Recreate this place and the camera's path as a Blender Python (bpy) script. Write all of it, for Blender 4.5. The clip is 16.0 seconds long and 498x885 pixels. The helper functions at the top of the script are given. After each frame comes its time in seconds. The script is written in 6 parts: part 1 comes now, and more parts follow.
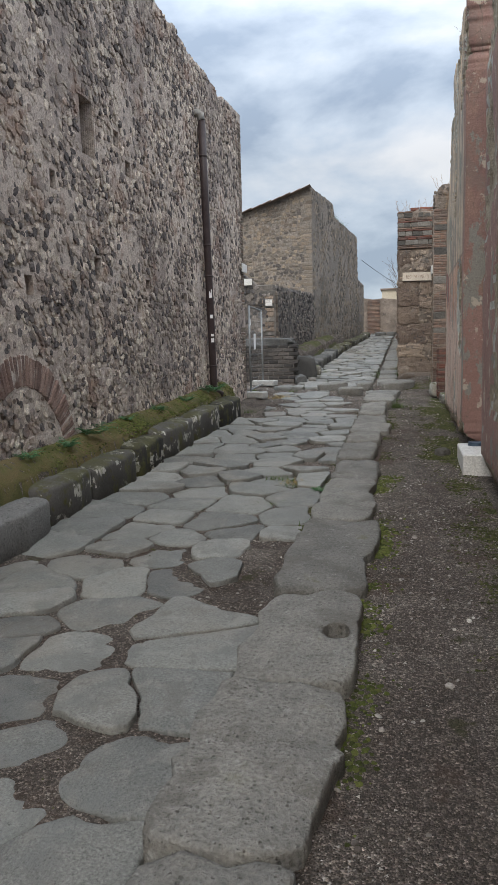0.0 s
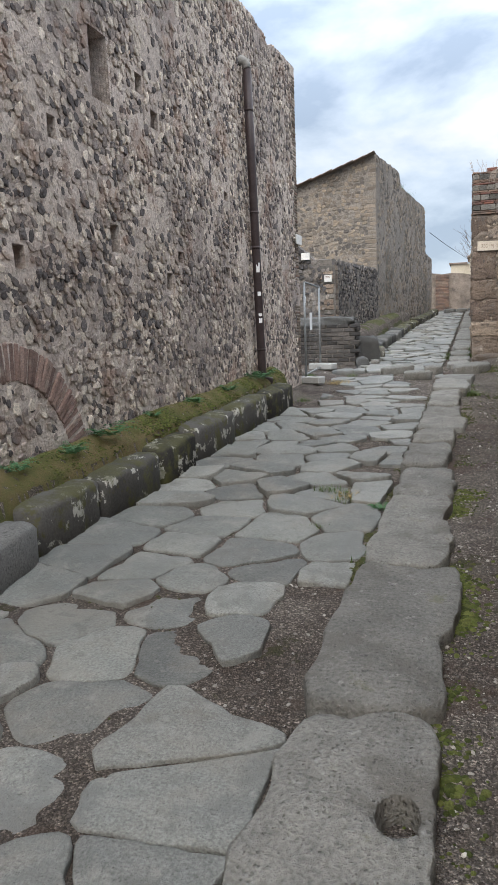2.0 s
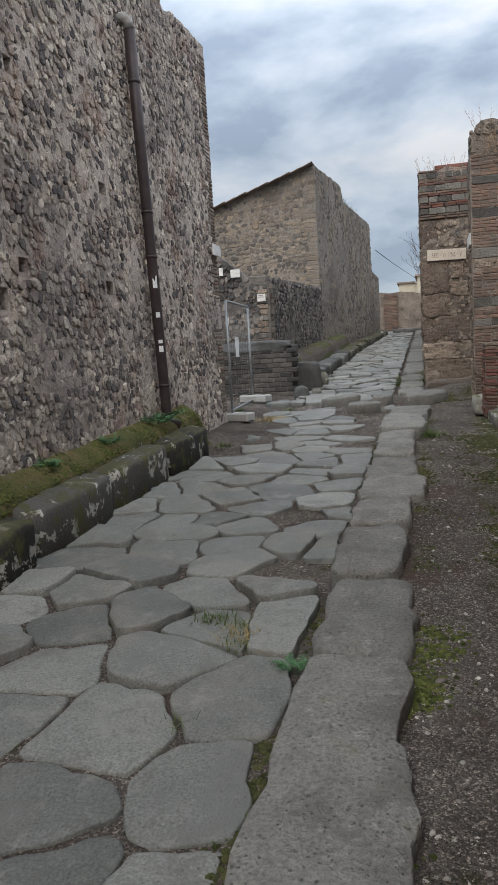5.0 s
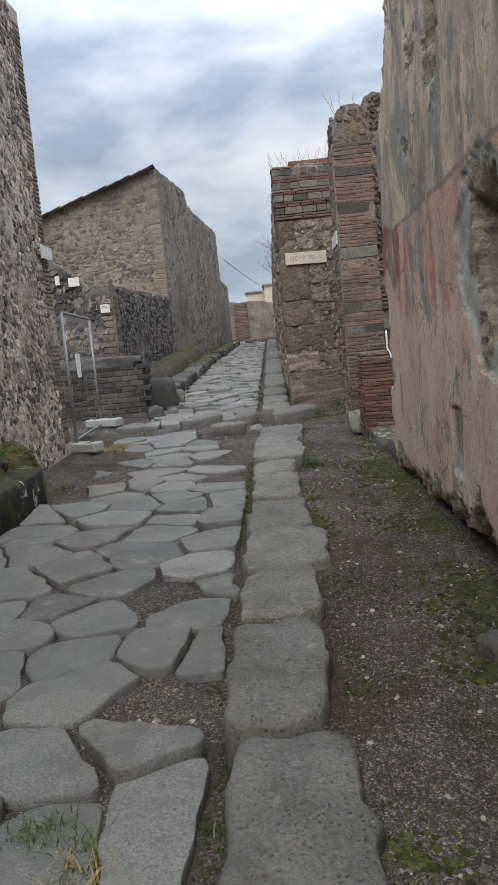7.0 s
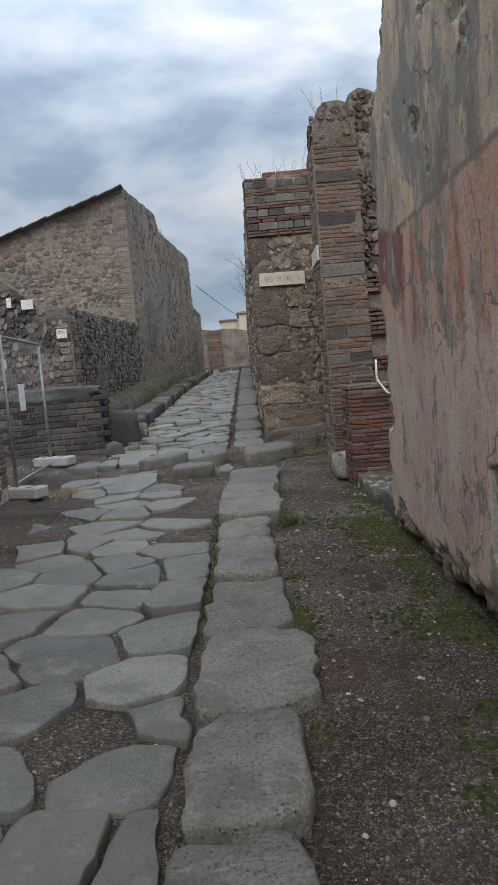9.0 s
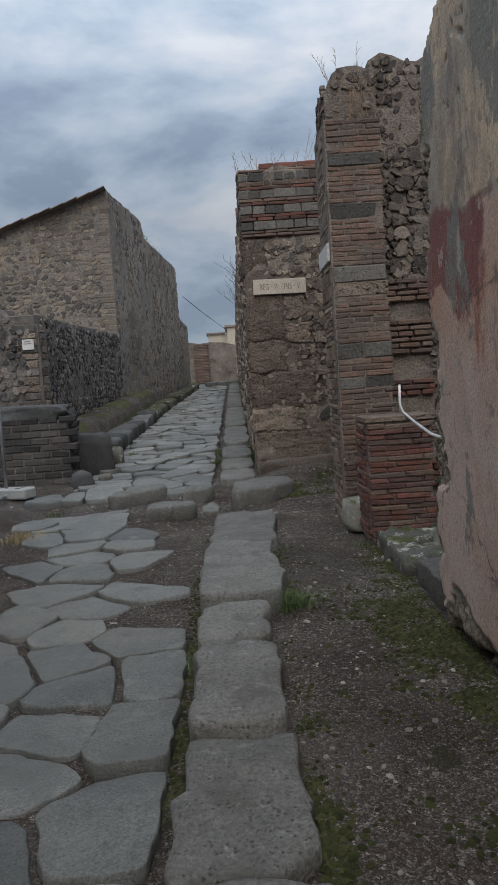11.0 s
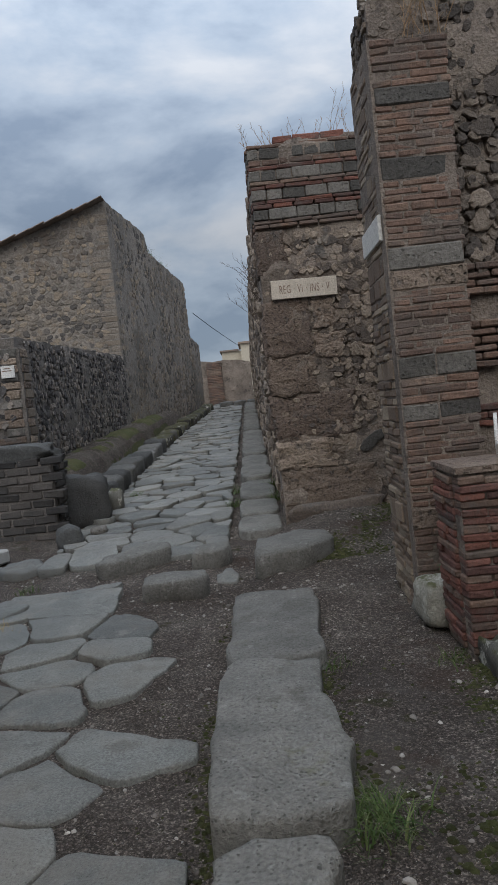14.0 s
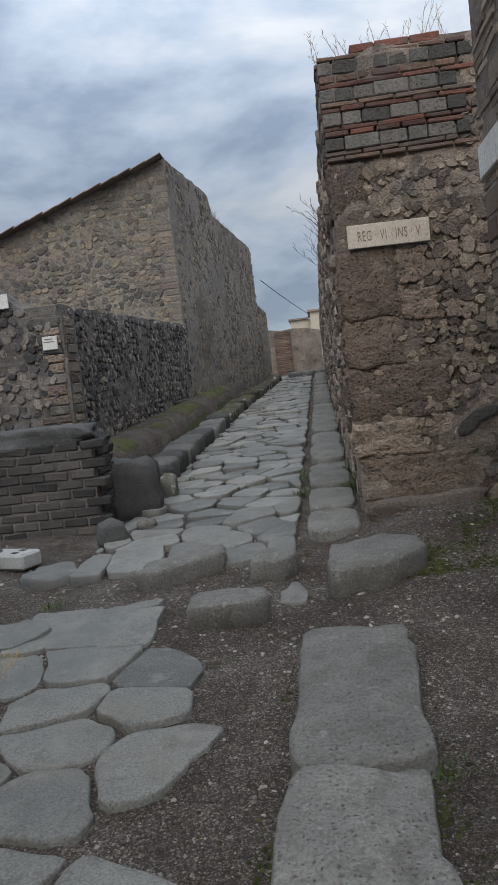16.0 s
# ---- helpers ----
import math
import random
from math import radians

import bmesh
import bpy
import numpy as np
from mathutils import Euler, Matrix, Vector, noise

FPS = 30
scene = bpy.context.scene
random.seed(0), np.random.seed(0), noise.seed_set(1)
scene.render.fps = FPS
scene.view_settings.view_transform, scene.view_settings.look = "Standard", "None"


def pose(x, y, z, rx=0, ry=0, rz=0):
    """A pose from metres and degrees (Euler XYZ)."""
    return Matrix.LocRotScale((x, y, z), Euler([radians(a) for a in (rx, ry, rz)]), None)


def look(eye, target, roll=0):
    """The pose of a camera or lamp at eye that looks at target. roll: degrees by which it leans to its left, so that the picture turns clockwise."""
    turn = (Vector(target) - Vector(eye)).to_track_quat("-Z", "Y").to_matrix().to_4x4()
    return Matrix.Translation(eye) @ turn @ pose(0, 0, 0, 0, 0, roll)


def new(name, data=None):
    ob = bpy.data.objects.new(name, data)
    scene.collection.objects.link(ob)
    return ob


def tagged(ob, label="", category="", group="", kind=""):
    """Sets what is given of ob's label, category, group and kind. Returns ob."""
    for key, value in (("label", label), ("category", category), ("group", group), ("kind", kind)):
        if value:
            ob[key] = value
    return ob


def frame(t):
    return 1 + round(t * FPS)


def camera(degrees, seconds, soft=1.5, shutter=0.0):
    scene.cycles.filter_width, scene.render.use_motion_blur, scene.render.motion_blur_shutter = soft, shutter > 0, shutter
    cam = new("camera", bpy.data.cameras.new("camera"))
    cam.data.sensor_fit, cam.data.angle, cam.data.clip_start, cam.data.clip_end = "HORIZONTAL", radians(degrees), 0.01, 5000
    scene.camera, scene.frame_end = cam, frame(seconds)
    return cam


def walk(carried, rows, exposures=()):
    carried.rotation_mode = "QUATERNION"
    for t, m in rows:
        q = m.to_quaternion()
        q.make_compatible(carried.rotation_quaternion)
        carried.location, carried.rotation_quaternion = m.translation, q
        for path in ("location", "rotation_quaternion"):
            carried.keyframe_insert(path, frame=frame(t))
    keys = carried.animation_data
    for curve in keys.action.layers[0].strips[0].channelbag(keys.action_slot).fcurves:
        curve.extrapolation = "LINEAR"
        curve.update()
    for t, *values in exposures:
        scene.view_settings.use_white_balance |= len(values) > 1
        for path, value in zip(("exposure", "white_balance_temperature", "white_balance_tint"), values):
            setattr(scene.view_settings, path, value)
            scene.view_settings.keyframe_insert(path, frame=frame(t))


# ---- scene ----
cam = camera(37.1, 16.0, soft=0.9)
PATH = [
    (0, (0.173, -0.004, 1.556), (-0.246, 1.934, 1.296), -1.5),
    (0.5, (0.115, 0.315, 1.579), (-0.367, 2.237, 1.309), -2.3),
    (1, (0.07, 0.67, 1.567), (-0.439, 2.583, 1.284), -2.4),
    (1.5, (0.082, 1.044, 1.573), (-0.465, 2.943, 1.272), -2.4),
    (2, (0.049, 1.398, 1.574), (-0.536, 3.286, 1.265), -2.2),
    (2.5, (0.055, 1.806, 1.591), (-0.562, 3.684, 1.288), -2.5),
    (3, (0.072, 2.17, 1.607), (-0.54, 4.048, 1.293), -2.8),
    (3.5, (0.079, 2.568, 1.614), (-0.474, 4.462, 1.284), -2.9),
    (3.7, (0.11, 2.759, 1.59), (-0.421, 4.659, 1.258), -3.1),
    (5.8, (-0.189, 4.497, 1.626), (-0.579, 6.447, 1.415), -4.5),
    (6, (-0.227, 4.639, 1.643), (-0.57, 6.597, 1.428), -4.7),
    (6.5, (-0.236, 5.027, 1.639), (-0.453, 7.001, 1.405), -4.9),
    (7, (-0.281, 5.396, 1.659), (-0.369, 7.378, 1.406), -5.4),
    (7.5, (-0.252, 5.706, 1.66), (-0.239, 7.693, 1.425), -5.6),
    (8, (-0.207, 6.035, 1.687), (-0.174, 8.023, 1.476), -5.8),
    (8.2, (-0.223, 6.169, 1.677), (-0.209, 8.159, 1.477), -5.9),
    (10.3, (-0.246, 7.795, 1.723), (-0.266, 9.787, 1.553), -4.6),
    (10.5, (-0.248, 7.958, 1.748), (-0.26, 9.952, 1.587), -4.3),
    (11, (-0.277, 8.294, 1.783), (-0.25, 10.289, 1.632), -4.0),
    (11.5, (-0.223, 8.622, 1.796), (-0.126, 10.614, 1.648), -4.3),
    (12, (-0.175, 8.906, 1.83), (-0.044, 10.896, 1.676), -4.7),
    (12.5, (-0.239, 9.242, 1.853), (-0.124, 11.232, 1.698), -5.2),
    (13, (-0.258, 9.529, 1.851), (-0.213, 11.524, 1.719), -5.9),
    (13.5, (-0.275, 9.865, 1.893), (-0.295, 11.863, 1.794), -6.2),
    (14, (-0.287, 10.226, 1.911), (-0.303, 12.224, 1.807), -6.2),
    (14.5, (-0.276, 10.497, 1.92), (-0.263, 12.492, 1.779), -6.2),
    (15, (-0.275, 10.843, 1.933), (-0.291, 12.836, 1.766), -6.4),
    (15.5, (-0.303, 11.147, 1.948), (-0.412, 13.137, 1.776), -6.8),
    (16, (-0.299, 11.516, 1.947), (-0.509, 13.498, 1.784), -6.7),
]
EXPOSURES = [(0.0, 0.56, 6650, 10), (1.0, 0.74, 6650, 10), (1.5, 0.58, 6650, 10), (2.0, 0.95, 6600, 10), (3.0, 0.91, 6600, 10), (3.5, 0.98, 6600, 10),
             (6.0, 0.13, 6650, 10), (6.5, 0.21, 6600, 10), (7.0, 0.51, 6600, 10), (7.5, 0.67, 6600, 10), (8.0, 0.41, 6500, 10), (10.5, 0.10, 6400, 10),
             (11.0, -0.16, 6350, 10), (11.5, 0.28, 6400, 10), (12.0, 0.48, 6400, 10), (12.5, 0.42, 6400, 10), (13.0, 0.51, 6400, 10), (13.5, -0.26, 6300, 10),
             (14.0, -0.16, 6300, 10), (14.5, 0.35, 6450, 10), (15.0, 0.58, 6450, 10), (15.5, 0.31, 6450, 10), (16.0, 0.06, 6400, 10)]
walk(cam, [(t, look(eye, target, roll)) for t, eye, target, roll in PATH], EXPOSURES)

# ---- world and light: a bright overcast sky ----
world = bpy.data.worlds.new("overcast_sky")
scene.world = world
world.use_nodes = True
wn, wl = world.node_tree.nodes, world.node_tree.links
wn.clear()
w_out = wn.new("ShaderNodeOutputWorld")
w_bg = wn.new("ShaderNodeBackground")
w_sky = wn.new("ShaderNodeTexSky")
w_sky.sky_type, w_sky.sun_disc = "NISHITA", False
w_sky.sun_elevation, w_sky.sun_rotation = radians(42), radians(184)
w_tc = wn.new("ShaderNodeTexCoord")
w_map = wn.new("ShaderNodeMapping")
w_map.inputs["Scale"].default_value = (1.0, 1.0, 2.3)
w_map.inputs["Location"].default_value = (0.35, 0.1, 0.22)
w_n = wn.new("ShaderNodeTexNoise")
w_n.inputs["Scale"].default_value, w_n.inputs["Detail"].default_value = 2.9, 10.0
w_n.inputs["Roughness"].default_value, w_n.inputs["Distortion"].default_value = 0.54, 0.15
w_r = wn.new("ShaderNodeValToRGB")
w_r.color_ramp.elements[0].position, w_r.color_ramp.elements[0].color = 0.38, (2.5, 3.1, 4.0, 1)
w_r.color_ramp.elements[1].position, w_r.color_ramp.elements[1].color = 0.6, (6.2, 6.4, 6.7, 1)
el = w_r.color_ramp.elements.new(0.48)
el.color = (4.1, 4.75, 5.6, 1)
w_mix = wn.new("ShaderNodeMix")
w_mix.data_type = "RGBA"
w_mix.inputs[0].default_value = 0.9
wl.new(w_tc.outputs["Generated"], w_map.inputs["Vector"])
wl.new(w_map.outputs["Vector"], w_n.inputs["Vector"])
wl.new(w_n.outputs["Fac"], w_r.inputs["Fac"])
wl.new(w_sky.outputs["Color"], w_mix.inputs[6])
wl.new(w_r.outputs["Color"], w_mix.inputs[7])
w_sep = wn.new("ShaderNodeSeparateXYZ")
w_up = wn.new("ShaderNodeMapRange")
w_up.inputs[1].default_value, w_up.inputs[2].default_value, w_up.inputs[3].default_value, w_up.inputs[4].default_value = 0.22, 1.0, 0.8, 2.8
w_gain = wn.new("ShaderNodeVectorMath")
w_gain.operation = "SCALE"
wl.new(w_tc.outputs["Generated"], w_sep.inputs[0])
wl.new(w_sep.outputs["Z"], w_up.inputs[0])
wl.new(w_mix.outputs[2], w_gain.inputs[0])
wl.new(w_up.outputs[0], w_gain.inputs["Scale"])
wl.new(w_gain.outputs[0], w_bg.inputs["Color"])
wl.new(w_bg.outputs["Background"], w_out.inputs["Surface"])
w_bg.inputs["Strength"].default_value = 0.115

sun_data = bpy.data.lights.new("sun", "SUN")
sun_data.energy, sun_data.angle, sun_data.color = 1.5, radians(45), (1.0, 0.93, 0.83)
sun = new("sun", sun_data)
sun.matrix_world = look((0, 0, 20), (1.5, 22, 0))

# ---- materials ----


def mat(name, cols, scale=6.0, fine=45.0, rough=0.88, bump=0.35, depth=0.02, rand=0.35, island=False,
        spots=(), moss=None, pits=None, stretch=(1, 1, 1), gravel=None, speck=1.1, share=0.55):
    """A stone-like surface: colours mixed by two noises, pieces varied, spots laid over, moss on faces that look up."""
    m = bpy.data.materials.new(name)
    m.use_nodes = True
    n, l = m.node_tree.nodes, m.node_tree.links
    b = n["Principled BSDF"]
    geo = n.new("ShaderNodeNewGeometry")
    mp = n.new("ShaderNodeMapping")
    mp.inputs["Scale"].default_value = stretch
    l.new(geo.outputs["Position"], mp.inputs["Vector"])

    def noise_tex(sc, detail=5.0, ro=0.6):
        t = n.new("ShaderNodeTexNoise")
        t.inputs["Scale"].default_value, t.inputs["Detail"].default_value, t.inputs["Roughness"].default_value = sc, detail, ro
        l.new(mp.outputs["Vector"], t.inputs["Vector"])
        return t.outputs["Fac"]

    def math_node(op, a, c):
        k = n.new("ShaderNodeMath")
        k.operation = op
        for i, v in enumerate((a, c)):
            if isinstance(v, (int, float)):
                k.inputs[i].default_value = v
            else:
                l.new(v, k.inputs[i])
        return k.outputs[0]

    def mix_col(fac, a, c, mode="MIX"):
        k = n.new("ShaderNodeMix")
        k.data_type, k.blend_type = "RGBA", mode
        for sock, v in ((k.inputs[0], fac), (k.inputs[6], a), (k.inputs[7], c)):
            if isinstance(v, (int, float)):
                sock.default_value = v
            elif isinstance(v, tuple):
                sock.default_value = (*v, 1)
            else:
                l.new(v, sock)
        return k.outputs[2]

    def band(v, lo, hi):
        k = n.new("ShaderNodeMapRange")
        k.interpolation_type = "SMOOTHSTEP"
        k.inputs[1].default_value, k.inputs[2].default_value = lo, hi
        l.new(v, k.inputs[0])
        return k.outputs[0]

    coarse, small = noise_tex(scale), noise_tex(fine, 4.0, 0.65)
    ramp = n.new("ShaderNodeValToRGB")
    els = ramp.color_ramp.elements
    while len(els) < len(cols):
        els.new(0.5)
    for i, c in enumerate(cols):
        els[i].position = 0.3 + 0.4 * i / max(1, len(cols) - 1)
        els[i].color = (*c, 1)
    if island or rand:
        if island:
            rnd = geo.outputs["Random Per Island"]
        else:
            rnd = n.new("ShaderNodeObjectInfo").outputs["Random"]
        pick = math_node("ADD", math_node("MULTIPLY", coarse, 1.0 - share), math_node("MULTIPLY", rnd, share))
    else:
        rnd, pick = None, coarse
    l.new(pick, ramp.inputs["Fac"])
    col = ramp.outputs["Color"]
    fineness = math_node("ADD", math_node("MULTIPLY", small, speck * 1.5), 1.0 - speck * 0.75)
    stones = None
    if gravel:
        for gs, share in ((gravel, 1.0), (gravel * 0.5, 0.6)):
            vo = n.new("ShaderNodeTexVoronoi")
            vo.inputs["Scale"].default_value = gs
            l.new(mp.outputs["Vector"], vo.inputs["Vector"])
            sp = n.new("ShaderNodeSeparateColor")
            l.new(vo.outputs["Color"], sp.inputs[0])
            bright = math_node("ADD", math_node("MULTIPLY", math_node("POWER", sp.outputs[0], 4.0), 1.7 * share), 1.0 - 0.36 * share)
            col = mix_col(1.0, col, bright, "MULTIPLY")
            dome = math_node("MULTIPLY", math_node("SUBTRACT", 0.5, vo.outputs["Distance"]), share)
            stones = dome if stones is None else math_node("ADD", stones, dome)
    col = mix_col(0.8, col, fineness, "MULTIPLY")
    if rnd is not None and rand:
        wob = math_node("FRACT", math_node("MULTIPLY", rnd, 7.31), 0.0)
        col = mix_col(1.0, col, math_node("ADD", math_node("MULTIPLY", wob, rand), 1.0 - rand / 2), "MULTIPLY")
    for sc, lo, hi, c, amount in spots:
        col = mix_col(math_node("MULTIPLY", band(noise_tex(sc, 6.0, 0.7), lo, hi), amount), col, c)
    if moss:
        sep = n.new("ShaderNodeSeparateXYZ")
        l.new(geo.outputs["Normal"], sep.inputs[0])
        up = band(sep.outputs["Z"], 0.3, 0.85)
        f = math_node("MULTIPLY", up, band(noise_tex(moss[0], 6.0, 0.7), moss[1], moss[1] + 0.12))
        col = mix_col(math_node("MULTIPLY", f, moss[3]), col, moss[2])
    if pits:
        vp = n.new("ShaderNodeTexVoronoi")
        vp.inputs["Scale"].default_value = pits[0]
        wv = n.new("ShaderNodeVectorMath")
        wv.operation = "ADD"
        wn_tex = n.new("ShaderNodeTexNoise")
        wn_tex.inputs["Scale"].default_value = pits[0] * 1.5
        sc_v = n.new("ShaderNodeVectorMath")
        sc_v.operation, sc_v.inputs["Scale"].default_value = "SCALE", 0.6 / pits[0]
        l.new(mp.outputs["Vector"], wn_tex.inputs["Vector"])
        l.new(wn_tex.outputs["Color"], sc_v.inputs[0])
        l.new(mp.outputs["Vector"], wv.inputs[0])
        l.new(sc_v.outputs[0], wv.inputs[1])
        l.new(wv.outputs[0], vp.inputs["Vector"])
        ps = n.new("ShaderNodeSeparateColor")
        l.new(vp.outputs["Color"], ps.inputs[0])
        size_of = math_node("MULTIPLY", ps.outputs[1], 0.42)
        inside = band(math_node("SUBTRACT", size_of, vp.outputs["Distance"]), -0.02, 0.1)
        pit = math_node("MULTIPLY", inside, math_node("GREATER_THAN", ps.outputs[0], pits[1]))
        # shade inside the pits, put into the colour since bump alone leaves them lit
        col = mix_col(math_node("MULTIPLY", pit, 0.45), col, (0.05, 0.045, 0.04))
    l.new(col, b.inputs["Base Color"])
    b.inputs["Roughness"].default_value = rough
    b.inputs["Specular IOR Level"].default_value = 0.3
    height = math_node("ADD", math_node("MULTIPLY", coarse, 0.6), math_node("MULTIPLY", small, 0.6))
    if stones is not None:
        height = math_node("ADD", height, math_node("MULTIPLY", stones, 0.9))
    if pits:
        height = math_node("SUBTRACT", height, math_node("MULTIPLY", pit, pits[2]))
    bp = n.new("ShaderNodeBump")
    bp.inputs["Strength"].default_value, bp.inputs["Distance"].default_value = bump, depth
    l.new(height, bp.inputs["Height"])
    l.new(bp.outputs["Normal"], b.inputs["Normal"])
    return m


def plain(name, col, rough=0.5, metal=0.0, bump=0.1, vary=0.25):
    m = mat(name, [tuple(c * (1 - vary) for c in col), tuple(c * (1 + vary) for c in col)], 9, 120, rough, bump, 0.004, 0)
    m.node_tree.nodes["Principled BSDF"].inputs["Metallic"].default_value = metal
    return m


LICHEN = (0.55, 0.54, 0.5)
PAVE_COLS = [(0.13, 0.133, 0.125), (0.185, 0.187, 0.173), (0.24, 0.238, 0.218)]
PAVE_SPOTS = ((0.75, 0.5, 0.62, (0.205, 0.187, 0.16), 0.55), (9, 0.56, 0.64, (0.12, 0.115, 0.105), 0.5), (2.2, 0.5, 0.66, (0.14, 0.12, 0.098), 0.65), (5, 0.54, 0.66, (0.28, 0.272, 0.245), 0.55), (1.1, 0.5, 0.6, (0.165, 0.172, 0.165), 0.6), (30, 0.64, 0.7, (0.07, 0.065, 0.06), 0.7), (55, 0.62, 0.68, (0.3, 0.29, 0.265), 0.4), (110, 0.58, 0.64, (0.085, 0.08, 0.072), 0.5), (16, 0.6, 0.65, (0.3, 0.285, 0.25), 0.35))
M_PAVE = mat("basalt_paving", PAVE_COLS, 3.0, 85, 0.55, 0.9, 0.02, 0.32, spots=PAVE_SPOTS, pits=(95, 0.72, 0.6), speck=1.7, share=0.42)
M_KERB = mat("worn_basalt_kerb", [(0.155, 0.15, 0.136), (0.21, 0.203, 0.184), (0.265, 0.254, 0.228)], 4, 60, 0.8, 1.0, 0.035, 0.14, share=0.2,
             spots=((3, 0.52, 0.64, (0.125, 0.115, 0.1), 0.6), (11, 0.6, 0.66, LICHEN, 0.25), (60, 0.6, 0.66, (0.08, 0.075, 0.068), 0.7), (27, 0.6, 0.66, (0.33, 0.31, 0.27), 0.45), (120, 0.57, 0.63, (0.09, 0.085, 0.077), 0.5)), pits=(58, 0.5, 1.2),
             moss=(4, 0.6, (0.11, 0.11, 0.05), 0.5), speck=1.5)
M_LKERB = mat("mossy_dark_kerb", [(0.03, 0.028, 0.025), (0.055, 0.052, 0.047), (0.09, 0.085, 0.078)], 5, 50, 0.85, 0.6, 0.02, 0.3,
              spots=((6, 0.54, 0.62, (0.09, 0.085, 0.03), 0.7), (4.6, 0.57, 0.6, (0.5, 0.485, 0.43), 0.85), (3, 0.5, 0.62, (0.085, 0.085, 0.028), 0.65)), moss=(3, 0.4, (0.06, 0.058, 0.025), 0.75))
M_GREYBLOCK = mat("grey_lava_block", [(0.07, 0.07, 0.068), (0.11, 0.109, 0.104), (0.155, 0.153, 0.145)], 5, 60, 0.8, 0.9, 0.03, 0.3, pits=(40, 0.6, 1.0), speck=1.3,
                  spots=((22, 0.62, 0.7, LICHEN, 0.25),))
M_LAVA_BLOCK = mat("dark_lava_block", [(0.035, 0.035, 0.036), (0.06, 0.059, 0.058), (0.09, 0.088, 0.084)], 5, 60, 0.8, 0.9, 0.03, 0.3, pits=(40, 0.6, 1.0), speck=1.3)
M_MORTAR = mat("old_lime_mortar", [(0.385, 0.322, 0.284), (0.51, 0.438, 0.384), (0.59, 0.52, 0.46)], 1.3, 38, 0.95, 1.0, 0.04, 0,
               spots=((0.55, 0.5, 0.62, (0.215, 0.178, 0.168), 0.6), (1.3, 0.53, 0.64, (0.3, 0.2, 0.155), 0.55), (14, 0.58, 0.66, (0.11, 0.092, 0.088), 0.6), (5, 0.56, 0.64, (0.25, 0.215, 0.195), 0.5)), speck=1.5)
RUBBLE_COLS = [(0.115, 0.102, 0.1), (0.285, 0.238, 0.212), (0.38, 0.318, 0.274), (0.46, 0.39, 0.332), (0.61, 0.535, 0.455)]
RUBBLE_SPOTS = ((0.55, 0.5, 0.62, (0.15, 0.13, 0.126), 0.45), (1.3, 0.53, 0.64, (0.31, 0.195, 0.145), 0.5), (24, 0.6, 0.68, (0.42, 0.37, 0.325), 0.5))
M_RUBBLE = mat("rubble_stone", RUBBLE_COLS, 1.2, 55, 0.95, 1.0, 0.03, 0.35, True,
               spots=RUBBLE_SPOTS, speck=1.5, share=0.55)
M_RUBBLE_ONE = mat("rubble_stone_single", RUBBLE_COLS, 1.2, 55, 0.95, 1.0, 0.03, 0.35,
                   spots=RUBBLE_SPOTS, speck=1.5, share=0.55)
M_RUBBLE_DARK = mat("dark_lava_rubble", [(0.08, 0.07, 0.063), (0.125, 0.106, 0.092), (0.17, 0.143, 0.12), (0.22, 0.182, 0.148)], 1.2, 50, 0.95, 1.0, 0.035, 0.4, True, speck=1.4)
M_RUBBLE_BROWN = mat("brown_rubble_stone", [(0.12, 0.1, 0.086), (0.19, 0.153, 0.126), (0.255, 0.205, 0.163), (0.33, 0.272, 0.216)], 1.4, 48, 0.95, 1.0, 0.035, 0.35, True, speck=1.4,
                     spots=((2.2, 0.55, 0.66, (0.15, 0.145, 0.138), 0.5),))
M_MORTAR_DARK = mat("dark_mortar", [(0.135, 0.113, 0.096), (0.215, 0.178, 0.149), (0.29, 0.243, 0.201)], 2.2, 45, 0.95, 1.0, 0.04, 0, spots=((5, 0.55, 0.66, (0.055, 0.048, 0.044), 0.6),), speck=1.4)
M_TUFF = mat("brown_tuff_block", [(0.16, 0.122, 0.1), (0.24, 0.185, 0.147), (0.32, 0.255, 0.2)], 3, 40, 0.95, 1.0, 0.07, 0.35,
             spots=((5, 0.56, 0.66, (0.12, 0.112, 0.107), 0.7), (13, 0.58, 0.64, (0.06, 0.052, 0.047), 0.6), (17, 0.62, 0.68, (0.3, 0.26, 0.21), 0.5)), pits=(22, 0.35, 1.6), speck=1.4)
M_GREYTUFF = mat("grey_tuff_block", [(0.085, 0.08, 0.073), (0.125, 0.118, 0.106), (0.17, 0.157, 0.14)], 6, 50, 0.95, 0.8, 0.03, 0.35, pits=(36, 0.5, 1.2), speck=1.4)
M_BRICK = mat("roman_brick", [(0.115, 0.08, 0.066), (0.16, 0.106, 0.083), (0.205, 0.13, 0.097), (0.2, 0.148, 0.115)], 2.5, 60, 0.92, 1.0, 0.02, 0.35, share=0.35,
              spots=((3, 0.46, 0.62, (0.12, 0.1, 0.088), 0.75), (14, 0.6, 0.68, (0.27, 0.24, 0.2), 0.3), (30, 0.6, 0.68, (0.07, 0.058, 0.05), 0.5)), speck=1.4)
M_BRICK_RED = mat("dark_red_brick", [(0.1, 0.055, 0.047), (0.15, 0.072, 0.058), (0.2, 0.088, 0.066)], 2.5, 60, 0.92, 1.0, 0.02, 0.4,
                  spots=((4, 0.48, 0.62, (0.11, 0.088, 0.078), 0.75), (22, 0.6, 0.68, (0.24, 0.2, 0.17), 0.4)), speck=1.4)
